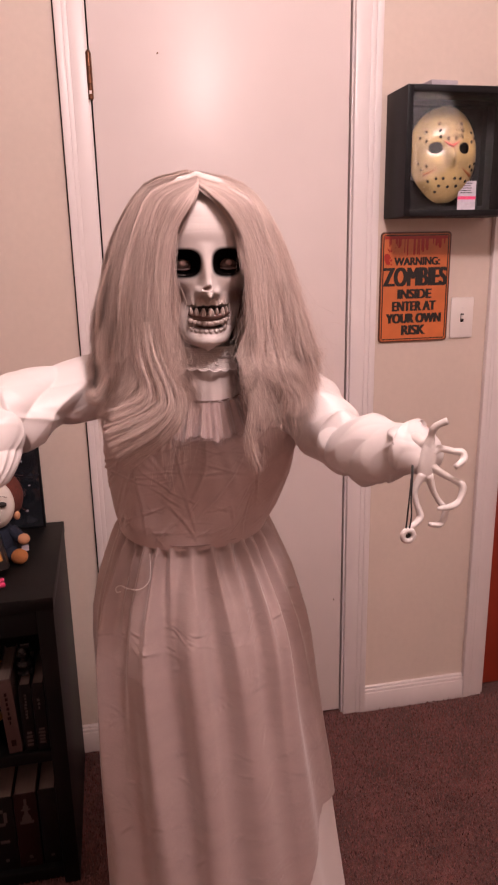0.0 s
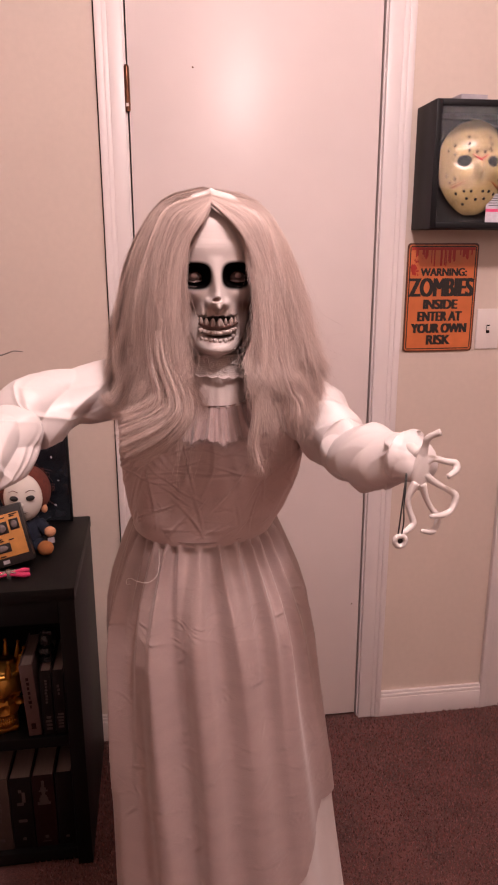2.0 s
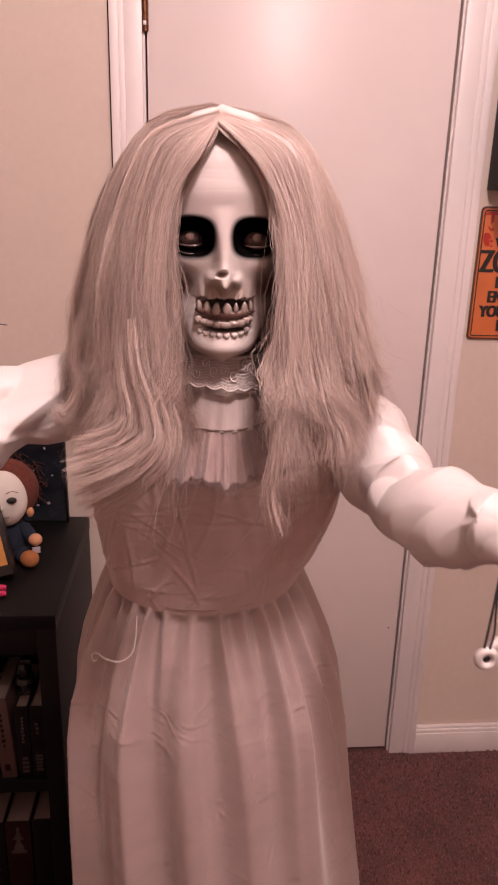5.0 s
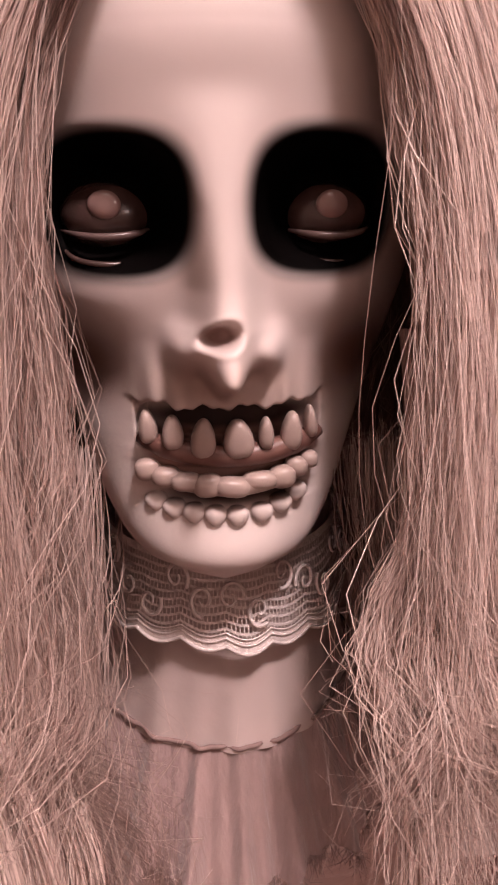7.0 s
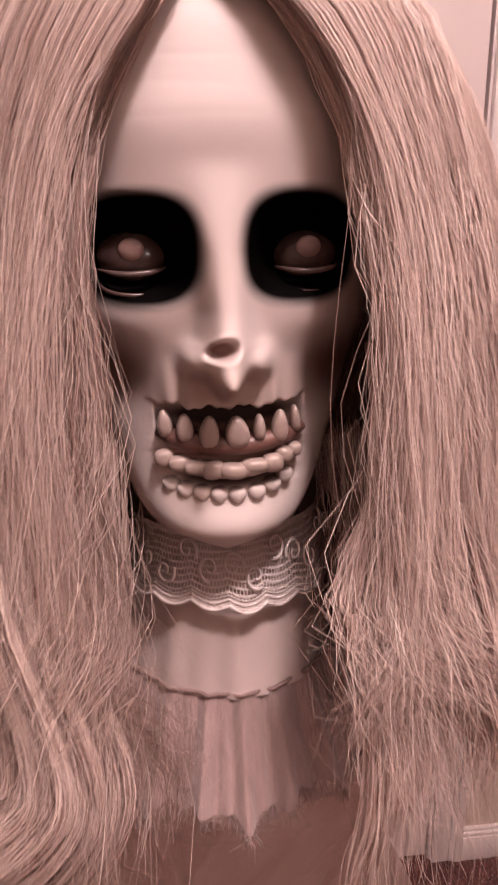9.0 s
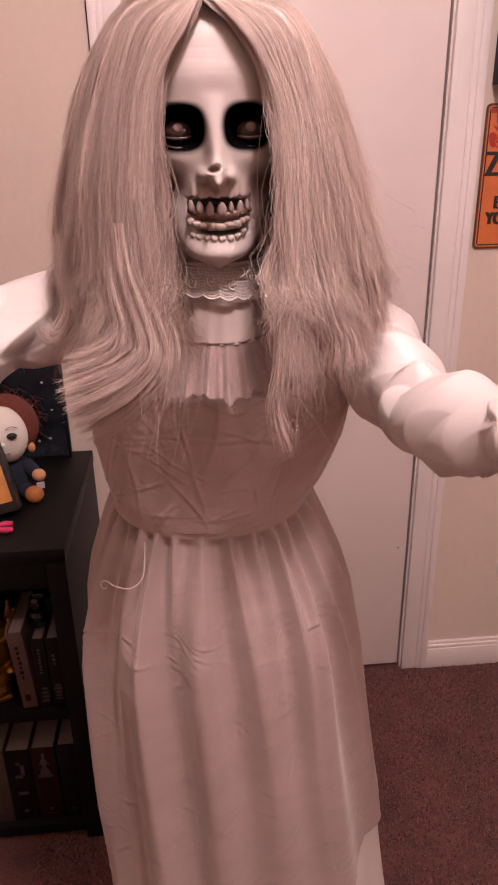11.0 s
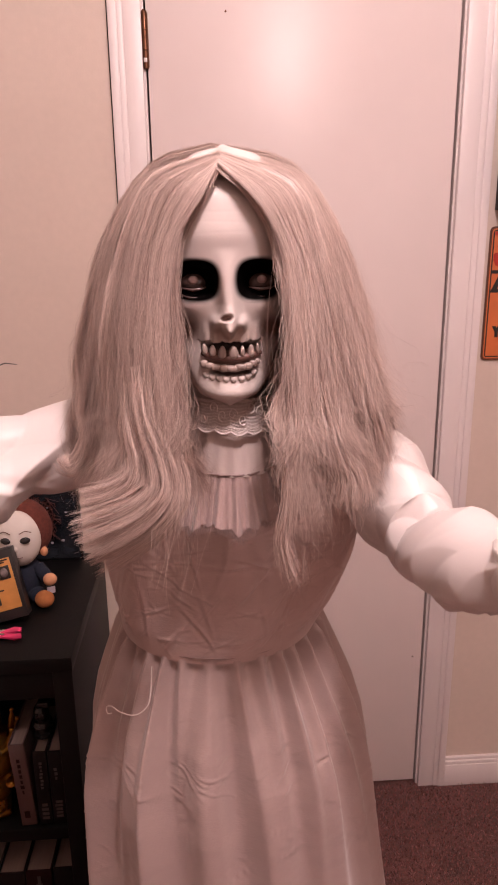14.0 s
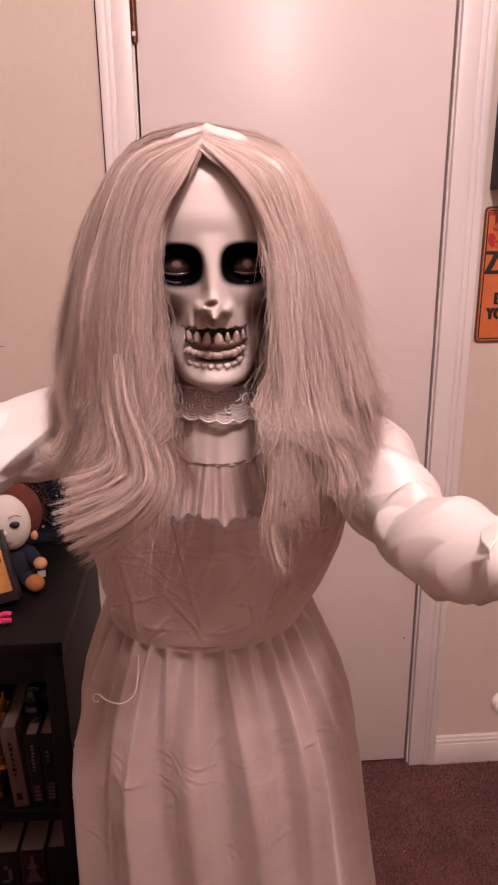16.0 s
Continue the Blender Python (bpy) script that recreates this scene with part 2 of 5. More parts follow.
# ---- the standing figure: one mesh ----
SATIN = material("white_satin", (0.70, 0.63, 0.61), 0.42, vary=0.05, scale=14, bump=0.12, bump_scale=30, relief=0.004, sheen=0.2)
GAUZE = material("gauze_dress", (0.42, 0.31, 0.29), 0.31, vary=0.10, scale=26, spec=0.7, bump=0.35, bump_scale=420, stretch=(0.5, 0.5, 1.6), sheen=0.3, relief=0.0012)
BODICE = material("bodice_cloth", (0.54, 0.395, 0.37), 0.42, vary=0.10, scale=18, bump=0.35, bump_scale=420, stretch=(0.5, 0.5, 1.6), sheen=0.35, relief=0.0012)
LACE = material("lace", (0.76, 0.67, 0.64), 0.7, vary=0.12, scale=90, bump=0.5, bump_scale=300)
COLLAR = material("collar_cloth", (0.62, 0.52, 0.49), 0.55, vary=0.1, scale=25, bump=0.35, bump_scale=60)
RUFFLE = material("ruffle_cloth", (0.36, 0.255, 0.24), 0.75, vary=0.2, scale=160, bump=0.5, bump_scale=400, stretch=(1, 1, 0.1), sheen=0.4)
BONE = material("bone_plastic", (0.70, 0.63, 0.60), 0.42, vary=0.06, scale=25, bump=0.05, bump_scale=120)
TOOTH = material("tooth_plastic", (0.43, 0.335, 0.30), 0.3, vary=0.18, scale=120)
EYELID = material("eyelid", (0.075, 0.045, 0.04), 0.25, vary=0.5, scale=150, coat=0.3)
CORD = material("black_cord", (0.02, 0.015, 0.015), 0.6)
HAIR = material("ash_hair", (0.66, 0.52, 0.47), 0.46, spec=0.7)
nt = HAIR.node_tree
geo = nt.nodes.new("ShaderNodeNewGeometry")
ramp = nt.nodes.new("ShaderNodeValToRGB")
ramp.color_ramp.elements[0].position, ramp.color_ramp.elements[0].color = 0.0, (0.30, 0.18, 0.15, 1)
ramp.color_ramp.elements[1].position, ramp.color_ramp.elements[1].color = 1.0, (0.93, 0.77, 0.70, 1)
nt.links.new(geo.outputs["Random Per Island"], ramp.inputs[0])
nt.links.new(ramp.outputs[0], nt.nodes["Principled BSDF"].inputs["Base Color"])
# darker than the strands: shade between the locks put into the under-layer's colour
HAIRBASE = material("hair_under", (0.34, 0.22, 0.19), 0.55, vary=0.3, scale=300, stretch=(1, 1, 0.03), bump=0.8, bump_scale=500, wear_scale=14)
GUM = material("gum_plastic", (0.17, 0.085, 0.07), 0.4, vary=0.3, scale=150)
PUPIL = material("clouded_pupil", (0.30, 0.19, 0.17), 0.12, vary=0.2, scale=150, coat=0.6)
LIDEDGE = material("lid_edge", (0.13, 0.085, 0.078), 0.25, vary=0.3, scale=200)
STITCH = material("seam_tape", (0.28, 0.19, 0.175), 0.8)


def painted_face():
    """Bone-coloured plastic with airbrushed black sockets and brown hollows."""
    m = material("painted_face", (0.70, 0.61, 0.58), 0.6, vary=0.06, scale=22, bump=0.05, bump_scale=100)
    nt = m.node_tree
    b = nt.nodes["Principled BSDF"]
    src = b.inputs["Base Color"].links[0].from_socket
    co = nt.nodes.new("ShaderNodeTexCoord")
    spots = (
        ((0.0985, 1.4530), (0.0212, 0.0190), 0.76, 1.10, (0.002, 0.0014, 0.0014)),
        ((0.1505, 1.4535), (0.0212, 0.0190), 0.76, 1.10, (0.002, 0.0014, 0.0014)),
        # cheek hollows: airbrushed brown, with under-cheek shading put into the colour
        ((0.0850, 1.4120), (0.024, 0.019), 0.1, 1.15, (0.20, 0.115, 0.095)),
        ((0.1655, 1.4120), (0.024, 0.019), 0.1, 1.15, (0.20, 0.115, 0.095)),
        # upper lip: light brown, with the shading under the nose painted in
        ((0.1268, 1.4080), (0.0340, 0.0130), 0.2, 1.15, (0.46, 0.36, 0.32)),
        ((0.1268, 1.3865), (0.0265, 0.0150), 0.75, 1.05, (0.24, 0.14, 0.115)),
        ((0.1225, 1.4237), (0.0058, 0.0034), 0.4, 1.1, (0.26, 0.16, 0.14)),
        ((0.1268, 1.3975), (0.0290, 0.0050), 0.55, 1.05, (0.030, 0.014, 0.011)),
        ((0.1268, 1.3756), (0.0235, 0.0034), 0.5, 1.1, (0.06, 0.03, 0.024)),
    )
    dull = None
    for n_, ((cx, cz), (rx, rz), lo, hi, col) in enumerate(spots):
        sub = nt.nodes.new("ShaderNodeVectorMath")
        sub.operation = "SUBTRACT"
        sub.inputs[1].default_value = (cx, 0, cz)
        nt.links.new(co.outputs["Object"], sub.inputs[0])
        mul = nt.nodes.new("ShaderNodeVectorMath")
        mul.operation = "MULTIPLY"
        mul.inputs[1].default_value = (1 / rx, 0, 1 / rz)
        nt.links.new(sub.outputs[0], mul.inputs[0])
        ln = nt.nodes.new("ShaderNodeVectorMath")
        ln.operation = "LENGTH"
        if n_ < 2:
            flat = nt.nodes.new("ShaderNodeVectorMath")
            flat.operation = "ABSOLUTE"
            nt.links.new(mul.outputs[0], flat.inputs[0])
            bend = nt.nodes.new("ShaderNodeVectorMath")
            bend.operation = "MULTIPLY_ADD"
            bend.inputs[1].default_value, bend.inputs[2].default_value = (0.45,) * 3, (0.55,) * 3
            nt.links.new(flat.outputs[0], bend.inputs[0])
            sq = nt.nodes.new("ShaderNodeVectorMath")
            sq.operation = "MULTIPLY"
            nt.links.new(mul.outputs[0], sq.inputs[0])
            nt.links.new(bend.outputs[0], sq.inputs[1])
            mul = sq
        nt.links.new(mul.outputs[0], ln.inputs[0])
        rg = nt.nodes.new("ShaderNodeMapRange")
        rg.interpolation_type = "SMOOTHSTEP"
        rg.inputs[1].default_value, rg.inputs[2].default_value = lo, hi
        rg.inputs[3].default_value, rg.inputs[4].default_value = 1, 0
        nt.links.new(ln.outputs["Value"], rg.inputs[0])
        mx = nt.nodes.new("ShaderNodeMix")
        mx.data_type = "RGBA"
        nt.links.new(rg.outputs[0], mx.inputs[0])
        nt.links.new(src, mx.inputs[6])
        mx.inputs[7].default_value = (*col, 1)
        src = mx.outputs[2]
        if n_ < 2:
            keep_ = nt.nodes.new("ShaderNodeMath")
            keep_.operation = "MULTIPLY_ADD"
            keep_.inputs[1].default_value = -0.48
            nt.links.new(rg.outputs[0], keep_.inputs[0])
            if dull is None:
                keep_.inputs[2].default_value = 0.5
            else:
                nt.links.new(dull, keep_.inputs[2])
            dull = keep_.outputs[0]
    nt.links.new(src, b.inputs["Base Color"])
    nt.links.new(dull, b.inputs["Specular IOR Level"])
    return m


FACE = painted_face()


class Shape:
    """Collects grids and tubes with their materials into one mesh."""

    def __init__(self):
        self.co, self.quads, self.mats, self.slots, self.n = [], [], [], [], 0

    def slot(self, mat):
        if mat not in self.slots:
            self.slots.append(mat)
        return self.slots.index(mat)

    def grid(self, p, mat, wrap=False, keep=None):
        """p: rows x columns x 3; wrap joins the last column to the first; keep: a mask of cells."""
        p = np.asarray(p, float)
        n, m = p.shape[:2]
        i, j = np.meshgrid(np.arange(n - 1), np.arange(m if wrap else m - 1), indexing="ij")
        k = (j + 1) % m
        q = np.stack([i * m + j, i * m + k, (i + 1) * m + k, (i + 1) * m + j], -1).reshape(-1, 4)
        if keep is not None:
            q = q[np.asarray(keep).reshape(-1)]
        self.co.append(p.reshape(-1, 3))
        self.quads.append(q + self.n)
        self.mats.append(np.full(len(q), self.slot(mat)))
        self.n += n * m

    def tubes(self, paths, radii, mat, sides=3):
        """paths: count x points x 3; radii: count x points."""
        p = np.asarray(paths, float)
        c, k, _ = p.shape
        d = np.gradient(p, axis=1)
        d /= np.linalg.norm(d, axis=2, keepdims=True) + 1e-9
        up = np.array((0.43, 0.77, 0.21))
        a = np.cross(d, up)
        a /= np.linalg.norm(a, axis=2, keepdims=True) + 1e-9
        b = np.cross(d, a)
        ang = np.arange(sides) * 2 * np.pi / sides
        r = np.asarray(radii, float)[:, :, None, None]
        v = p[:, :, None] + r * (a[:, :, None] * np.cos(ang)[None, None, :, None] + b[:, :, None] * np.sin(ang)[None, None, :, None])
        ci, ki, si = np.meshgrid(np.arange(c), np.arange(k - 1), np.arange(sides), indexing="ij")
        s2 = (si + 1) % sides
        q = np.stack([(ci * k + ki) * sides + si, (ci * k + ki) * sides + s2, (ci * k + ki + 1) * sides + s2, (ci * k + ki + 1) * sides + si], -1).reshape(-1, 4)
        self.co.append(v.reshape(-1, 3))
        self.quads.append(q + self.n)
        self.mats.append(np.full(len(q), self.slot(mat)))
        self.n += c * k * sides

    def egg(self, c, r, mat, turn=None, n=14, square=1.0, taper=0.0):
        """An egg; square under 1 makes it blocky, taper narrows its lower end (upper, if negative)."""
        u, v = np.meshgrid(np.linspace(0, np.pi, n), np.linspace(0, 2 * np.pi, 2 * n, endpoint=False), indexing="ij")
        w = lambda a: np.sign(a) * np.abs(a) ** square
        p = np.stack([w(np.sin(u)) * w(np.cos(v)), w(np.sin(u)) * w(np.sin(v)), w(np.cos(u))], -1)
        p[..., 0] *= 1 - abs(taper) * np.clip(-p[..., 2] if taper > 0 else p[..., 2], 0, 1)
        p = p * np.asarray(r)
        if turn is not None:
            p = p @ np.array(turn.to_3x3()).T
        self.grid(p + np.asarray(c), mat, wrap=True)

    def limb(self, pts, radii, mat, sides=10, steps=6):
        """A rounded tube along a smooth line through the points."""
        pts, radii = np.asarray(pts, float), np.asarray(radii, float)
        t = np.linspace(0, len(pts) - 1, (len(pts) - 1) * steps + 1)
        p = np.stack([smooth_line(t, pts[:, k]) for k in range(3)], -1)
        r = np.interp(t, np.arange(len(pts)), radii)
        p = np.concatenate([p[:1], p, p[-1:]])
        r = np.concatenate([[r[0] * 0.05], r, [r[-1] * 0.05]])
        p[0] -= (p[2] - p[1]) * 0.2
        p[-1] += (p[-2] - p[-3]) * 0.3
        self.tubes(p[None], r[None], mat, sides)

    def build(self, name):
        me = bpy.data.meshes.new(name)
        co, q, mi = np.concatenate(self.co), np.concatenate(self.quads), np.concatenate(self.mats)
        me.vertices.add(len(co))
        me.vertices.foreach_set("co", co.ravel())
        me.loops.add(q.size)
        me.loops.foreach_set("vertex_index", q.ravel().astype(np.int32))
        me.polygons.add(len(q))
        me.polygons.foreach_set("loop_start", (np.arange(len(q)) * 4).astype(np.int32))
        me.polygons.foreach_set("material_index", mi.astype(np.int32))
        for m in self.slots:
            me.materials.append(m)
        me.update(calc_edges=True)
        me.validate()
        me.shade_smooth()
        return new(name, me)


def smooth_line(t, y):
    """Catmull-Rom through y at whole numbers."""
    y = np.asarray(y, float)
    i = np.clip(np.floor(t).astype(int), 0, len(y) - 2)
    f = t - i
    g = np.concatenate([[2 * y[0] - y[1]], y, [2 * y[-1] - y[-2]]])
    a, b, c, d = g[i], g[i + 1], g[i + 2], g[i + 3]
    return 0.5 * (2 * b + (c - a) * f + (2 * a - 5 * b + 4 * c - d) * f ** 2 + (3 * b - a - 3 * c + d) * f ** 3)


def curve(z, zs, vs):
    """Smooth interpolation through pairs, zs rising."""
    z = np.asarray(z, float)
    out = np.zeros(z.shape)
    for o in (-1, 0, 1):
        out += np.interp(z + o * 0.004, zs, vs)
    return out / 3


def bump2(x, z, cx, cz, rx, rz, p=2.0):
    return np.exp(-((np.abs((x - cx) / rx)) ** p + (np.abs((z - cz) / rz)) ** p))


fig = Shape()
rs = np.random.RandomState(7)
NX, NM = 0.1250, 0.1268

# head: brow, sockets, skeletal nose, hollow cheeks, narrow jaw
def step(a, b, x):
    t = np.clip((x - a) / (b - a), 0, 1)
    return t * t * (3 - 2 * t)


HZ = [1.3445, 1.349, 1.356, 1.368, 1.385, 1.41, 1.435, 1.46, 1.49, 1.52, 1.545, 1.56, 1.566]
zz = np.linspace(1.3447, 1.566, 360)
th = np.linspace(-np.pi, np.pi, 460, endpoint=False)
th = th - 0.66 * np.sin(th)
rx = np.interp(zz, HZ, [0.011, 0.021, 0.029, 0.036, 0.043, 0.053, 0.062, 0.067, 0.068, 0.062, 0.046, 0.026, 0.003])
yf = np.interp(zz, HZ, [-1.010, -1.017, -1.021, -1.020, -1.017, -1.019, -1.024, -1.028, -1.032, -1.024, -1.001, -0.975, -0.948])
yb = np.interp(zz, HZ, [-0.985, -0.97, -0.965, -0.95, -0.93, -0.90, -0.88, -0.868, -0.865, -0.87, -0.89, -0.92, -0.942])
ker = np.hanning(41) / np.hanning(41).sum()
rx, yf, yb = [np.convolve(np.pad(a, 20, mode="reflect", reflect_type="odd"), ker, "valid") for a in (rx, yf, yb)]
TH, ZZ = np.meshgrid(th, zz)
s, c = np.sin(TH), np.cos(TH)
rx = np.maximum(rx, 0.0)
low = np.clip((zz - 1.3447) / 0.010, 0, 1) ** 0.5
X = NX + (rx * np.clip((1.567 - zz) / 0.01, 0.1, 1) ** 0.5 * np.clip(low, 0.3, 1))[:, None] * np.sign(s) * np.abs(s) ** 0.92
ym = (yf + yb)[:, None] / 2
Y = np.where(c > 0, ym + (yf[:, None] - ym) * np.abs(c) ** 0.70, ym + (yb[:, None] - ym) * np.abs(c))
d = np.zeros_like(X)
for sx, ex, ez in ((-1, 0.0985, 1.4530), (1, 0.1505, 1.4535)):
    # a rounded, slightly slanted hollow with a crisp upper rim
    px_, pz_ = (X - ex), (ZZ - ez) - 0.10 * sx * (X - ex)
    q = (np.abs(px_ / 0.0195) ** 2.6 + np.abs(pz_ / np.where(pz_ > 0, 0.0172, 0.0170)) ** 2.6) ** (1 / 2.6)
    d -= 0.0125 * (1 - step(0.40, 1.04, q))
    d += 0.0012 * bump2(X, ZZ, ex + sx * 0.008, 1.4300, 0.014, 0.0062)
    d -= 0.0050 * bump2(X, ZZ, ex + sx * 0.0125, 1.4090, 0.0135, 0.0135)
NN = 0.1252
bx = NN - 0.0012 * step(1.43, 1.46, ZZ)
wid = np.interp(ZZ, [1.404, 1.410, 1.416, 1.424, 1.434, 1.452, 1.470], [0.0020, 0.0036, 0.0066, 0.0086, 0.0074, 0.0068, 0.0105])
hgt = np.interp(ZZ, [1.4050, 1.4085, 1.4115, 1.4170, 1.424, 1.434, 1.448, 1.464, 1.478], [0.0, 0.0080, 0.0205, 0.0225, 0.0185, 0.0130, 0.0085, 0.0040, 0.0])
hgt = np.convolve(np.pad(hgt[:, 0], 4, mode="edge"), np.ones(9) / 9, "valid")[:, None]
d += hgt * np.exp(-np.abs((X - bx) / wid) ** 2.6)
for ax_, az_ in ((0.1150, 1.4182), (0.1358, 1.4174)):
    d += 0.0095 * bump2(X, ZZ, ax_, az_, 0.0044, 0.0052, 2.2)
# the open, slanting nasal cavity above the tip, with a thin rim
ux, uz = (X - NN + 0.0022) * 0.88 + (ZZ - 1.4235) * 0.42, (ZZ - 1.4235) * 0.92 - (X - NN + 0.0022) * 0.34
q = ((ux / 0.0062) ** 2 + (uz / (0.0036 + 0.18 * np.clip(ux, -0.006, 0.006))) ** 2) ** 0.5
d += 0.0040 * bump2(X, ZZ, NN + 0.0004, 1.4122, 0.0042, 0.0040)
d -= 0.0060 * (1 - step(0.35, 1.0, q)) - 0.0004 * np.exp(-((q - 1.12) / 0.15) ** 2)
# upper jaw with root ridges and a ragged lower edge
gum = 1.4012 - 0.0007 * np.cos((X - NX) * 2 * np.pi / 0.0115) - 0.0004 * np.sin((X - NX) * 2 * np.pi / 0.0048) + 5.5 * np.clip(np.abs(X - NM) - 0.012, 0, 1) * 0.02
jaw = (1 - step(0.0160, 0.0310, np.abs(X - NM))) * step(-0.0006, 0.0012, ZZ - gum) * (1 - step(1.4040, 1.4210, ZZ))
d += 0.0036 * jaw * (1 + 0.20 * np.cos((X - NM) * 2 * np.pi / 0.0072) * step(0.009, 0.016, np.abs(X - NM)))
d -= 0.0060 * (1 - step(0.0225, 0.0270, np.abs(X - NM))) * step(-0.0006, 0.0010, gum - ZZ) * step(1.3885, 1.3915, ZZ)
# full gums, a hollow under them and the chin
d += 0.0030 * bump2(X, ZZ, NM, 1.3872, 0.0225, 0.0024, 4)
d -= 0.0034 * bump2(X, ZZ, NM, 1.3752, 0.0205, 0.0022, 4)
d += 0.0046 * bump2(X, ZZ, NX + 0.001, 1.3565, 0.021, 0.0095)
for k in range(3):
    d -= 0.00007 * np.exp(-((ZZ - (1.4905 + 0.0085 * k + 0.0008 * np.sin(60 * X + 2 * k))) / 0.0011) ** 2) * bump2(X, ZZ, NX, 1.5, 0.045, 0.05, 4)
Y = Y - d * np.clip(c * 1.7, 0, 1)
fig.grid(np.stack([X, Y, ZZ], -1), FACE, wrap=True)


def mouth(x):
    """The line along which the teeth stand, in plan."""
    return -1.0232 + 13.0 * (x - NM) ** 2


# upper teeth: peg-like, broad at the biting end, with dark gaps above
for k, (x, w, h, z) in enumerate(((0.1040, 0.0024, 0.0050, 1.3950), (0.1108, 0.0027, 0.0050, 1.3940), (0.1190, 0.0031, 0.0057, 1.3928), (0.1285, 0.0038, 0.0057, 1.3926), (0.1362, 0.0019, 0.0046, 1.3937), (0.1436, 0.0027, 0.0058, 1.3932), (0.1494, 0.0017, 0.0048, 1.3950))):
    fig.egg((x, mouth(x) + 0.0014, z + 0.0006), (w * 1.12, 0.0034, h * 0.96), TOOTH, pose(0, 0, 0, 0, (k * 37) % 11 - 5, 0), 16, 0.70, -0.45)
# gum band behind the biting ends
fig.limb([(x, mouth(x) + 0.0026, 1.3880 + 6.0 * (x - NM) ** 2) for x in np.linspace(0.1015, 0.1525, 9)], [0.0018] + [0.0033] * 7 + [0.0018], GUM, 12, 4)
# lower row: low, fused and knobbly, and the scalloped gum edge below it
for k, (x, z, w) in enumerate(((0.1035, 1.3832, 0.0030), (0.1085, 1.3816, 0.0033), (0.1140, 1.3808, 0.0034), (0.1200, 1.3798, 0.0034), (0.1268, 1.3795, 0.0040), (0.1345, 1.3808, 0.0040), (0.1408, 1.3810, 0.0032), (0.1452, 1.3832, 0.0027), (0.1490, 1.3846, 0.0022))):
    fig.egg((x, mouth(x) + 0.0008 + 0.0005 * (k % 2), z), (w * 1.25, 0.0032, 0.0033 - 0.0004 * (k % 3)), TOOTH, pose(0, 0, 0, 0, (k * 29) % 17 - 8, 0), 14, 0.8)
fig.limb([(x, mouth(x) + 0.0016, z) for x, z in ((0.1050, 1.3824), (0.1140, 1.3804), (0.1268, 1.3792), (0.1390, 1.3806), (0.1480, 1.3840))], [0.0022, 0.0027, 0.0028, 0.0027, 0.0018], TOOTH, 12, 6)
for k, (x, z) in enumerate(((0.1055, 1.3728), (0.1105, 1.3712), (0.1160, 1.3703), (0.1220, 1.3697), (0.1282, 1.3694), (0.1352, 1.3698), (0.1408, 1.3718), (0.1455, 1.3745))):
    fig.egg((x, mouth(x) + 0.0030, z + 0.0004), (0.0034, 0.0030, 0.0030), FACE, pose(0, 0, 0, 0, (k * 41) % 13 - 6, 0), 12, 0.85, 0.5)
# closed eyes sunk in the sockets: ball, raised pupil, lid edge and lower rim
for sx, ex in ((-1, 0.0960), (1, 0.1530)):
    fig.egg((ex, -1.0085, 1.4508), (0.0118, 0.0085, 0.0082), EYELID, n=18)
    fig.egg((ex + 0.0003, -1.0163, 1.4533), (0.0042, 0.0018, 0.0036), PUPIL, n=14)
    fig.limb([(ex - 0.0125, -1.0085, 1.4474), (ex - 0.006, -1.0165, 1.4462), (ex + 0.001, -1.0177, 1.4457), (ex + 0.008, -1.0159, 1.4465), (ex + 0.0125, -1.0085, 1.4480)], [0.0003, 0.0009, 0.0011, 0.0009, 0.0003], LIDEDGE, 7, 6)
    fig.limb([(ex - 0.0130, -1.0075, 1.4450), (ex - 0.008, -1.0152, 1.4405), (ex + 0.001, -1.0167, 1.4390), (ex + 0.009, -1.0142, 1.4400)], [0.0003, 0.0008, 0.0008, 0.0003], EYELID, 7, 6)

# neck, high collar, lace edge and ruffle
u = np.linspace(0, 2 * np.pi, 480, endpoint=False)


def ring(cx, cy, ax, ay, z):
    return np.stack([cx + ax * np.sin(u), cy - ay * np.cos(u), np.zeros_like(u) + z], -1)


fig.grid([ring(0.125, -0.945, 0.036, 0.046, 1.37), ring(0.125, -0.948, 0.040, 0.052, 1.31)], BONE, wrap=True)
rows = []
for t in np.linspace(0, 1, 22):
    r = ring(0.127, -0.945, 0.044 + 0.004 * t + 0.004 * t ** 3, 0.056 + 0.009 * t, 1.345 - 0.068 * t)
    f = 1 + 0.010 * np.sin(11 * u + 0.8) * t + 0.008 * np.sin(23 * u + 1.4 * t) * t + 0.014 * np.sin(6 * u + 5 * t + 1) * t
    r[:, 0] = 0.127 + (r[:, 0] - 0.127) * f
    r[:, 1] = -0.945 + (r[:, 1] + 0.945) * f
    rows.append(r)
fig.grid(rows, COLLAR, wrap=True)
# lace: a fine open net with scrolls and a scalloped, corded edge
lu = np.linspace(0, 2 * np.pi, 900, endpoint=False)
rows = []
for t in np.linspace(0, 1, 34):
    wave = 0.0011 * np.sin(9 * lu + 1.0) * t
    ax, ay = 0.0455 + 0.0050 * t + wave, 0.0575 + 0.0085 * t + wave
    rows.append(np.stack([0.127 + ax * np.sin(lu), -0.945 - ay * np.cos(lu), 1.3475 - (0.0270 + 0.0030 * np.abs(np.sin(10.5 * lu + 0.4)) + 0.0016 * np.sin(3 * lu)) * t], -1))
rows = np.array(rows)
ti, ui = np.meshgrid(np.arange(33), np.arange(900), indexing="ij")
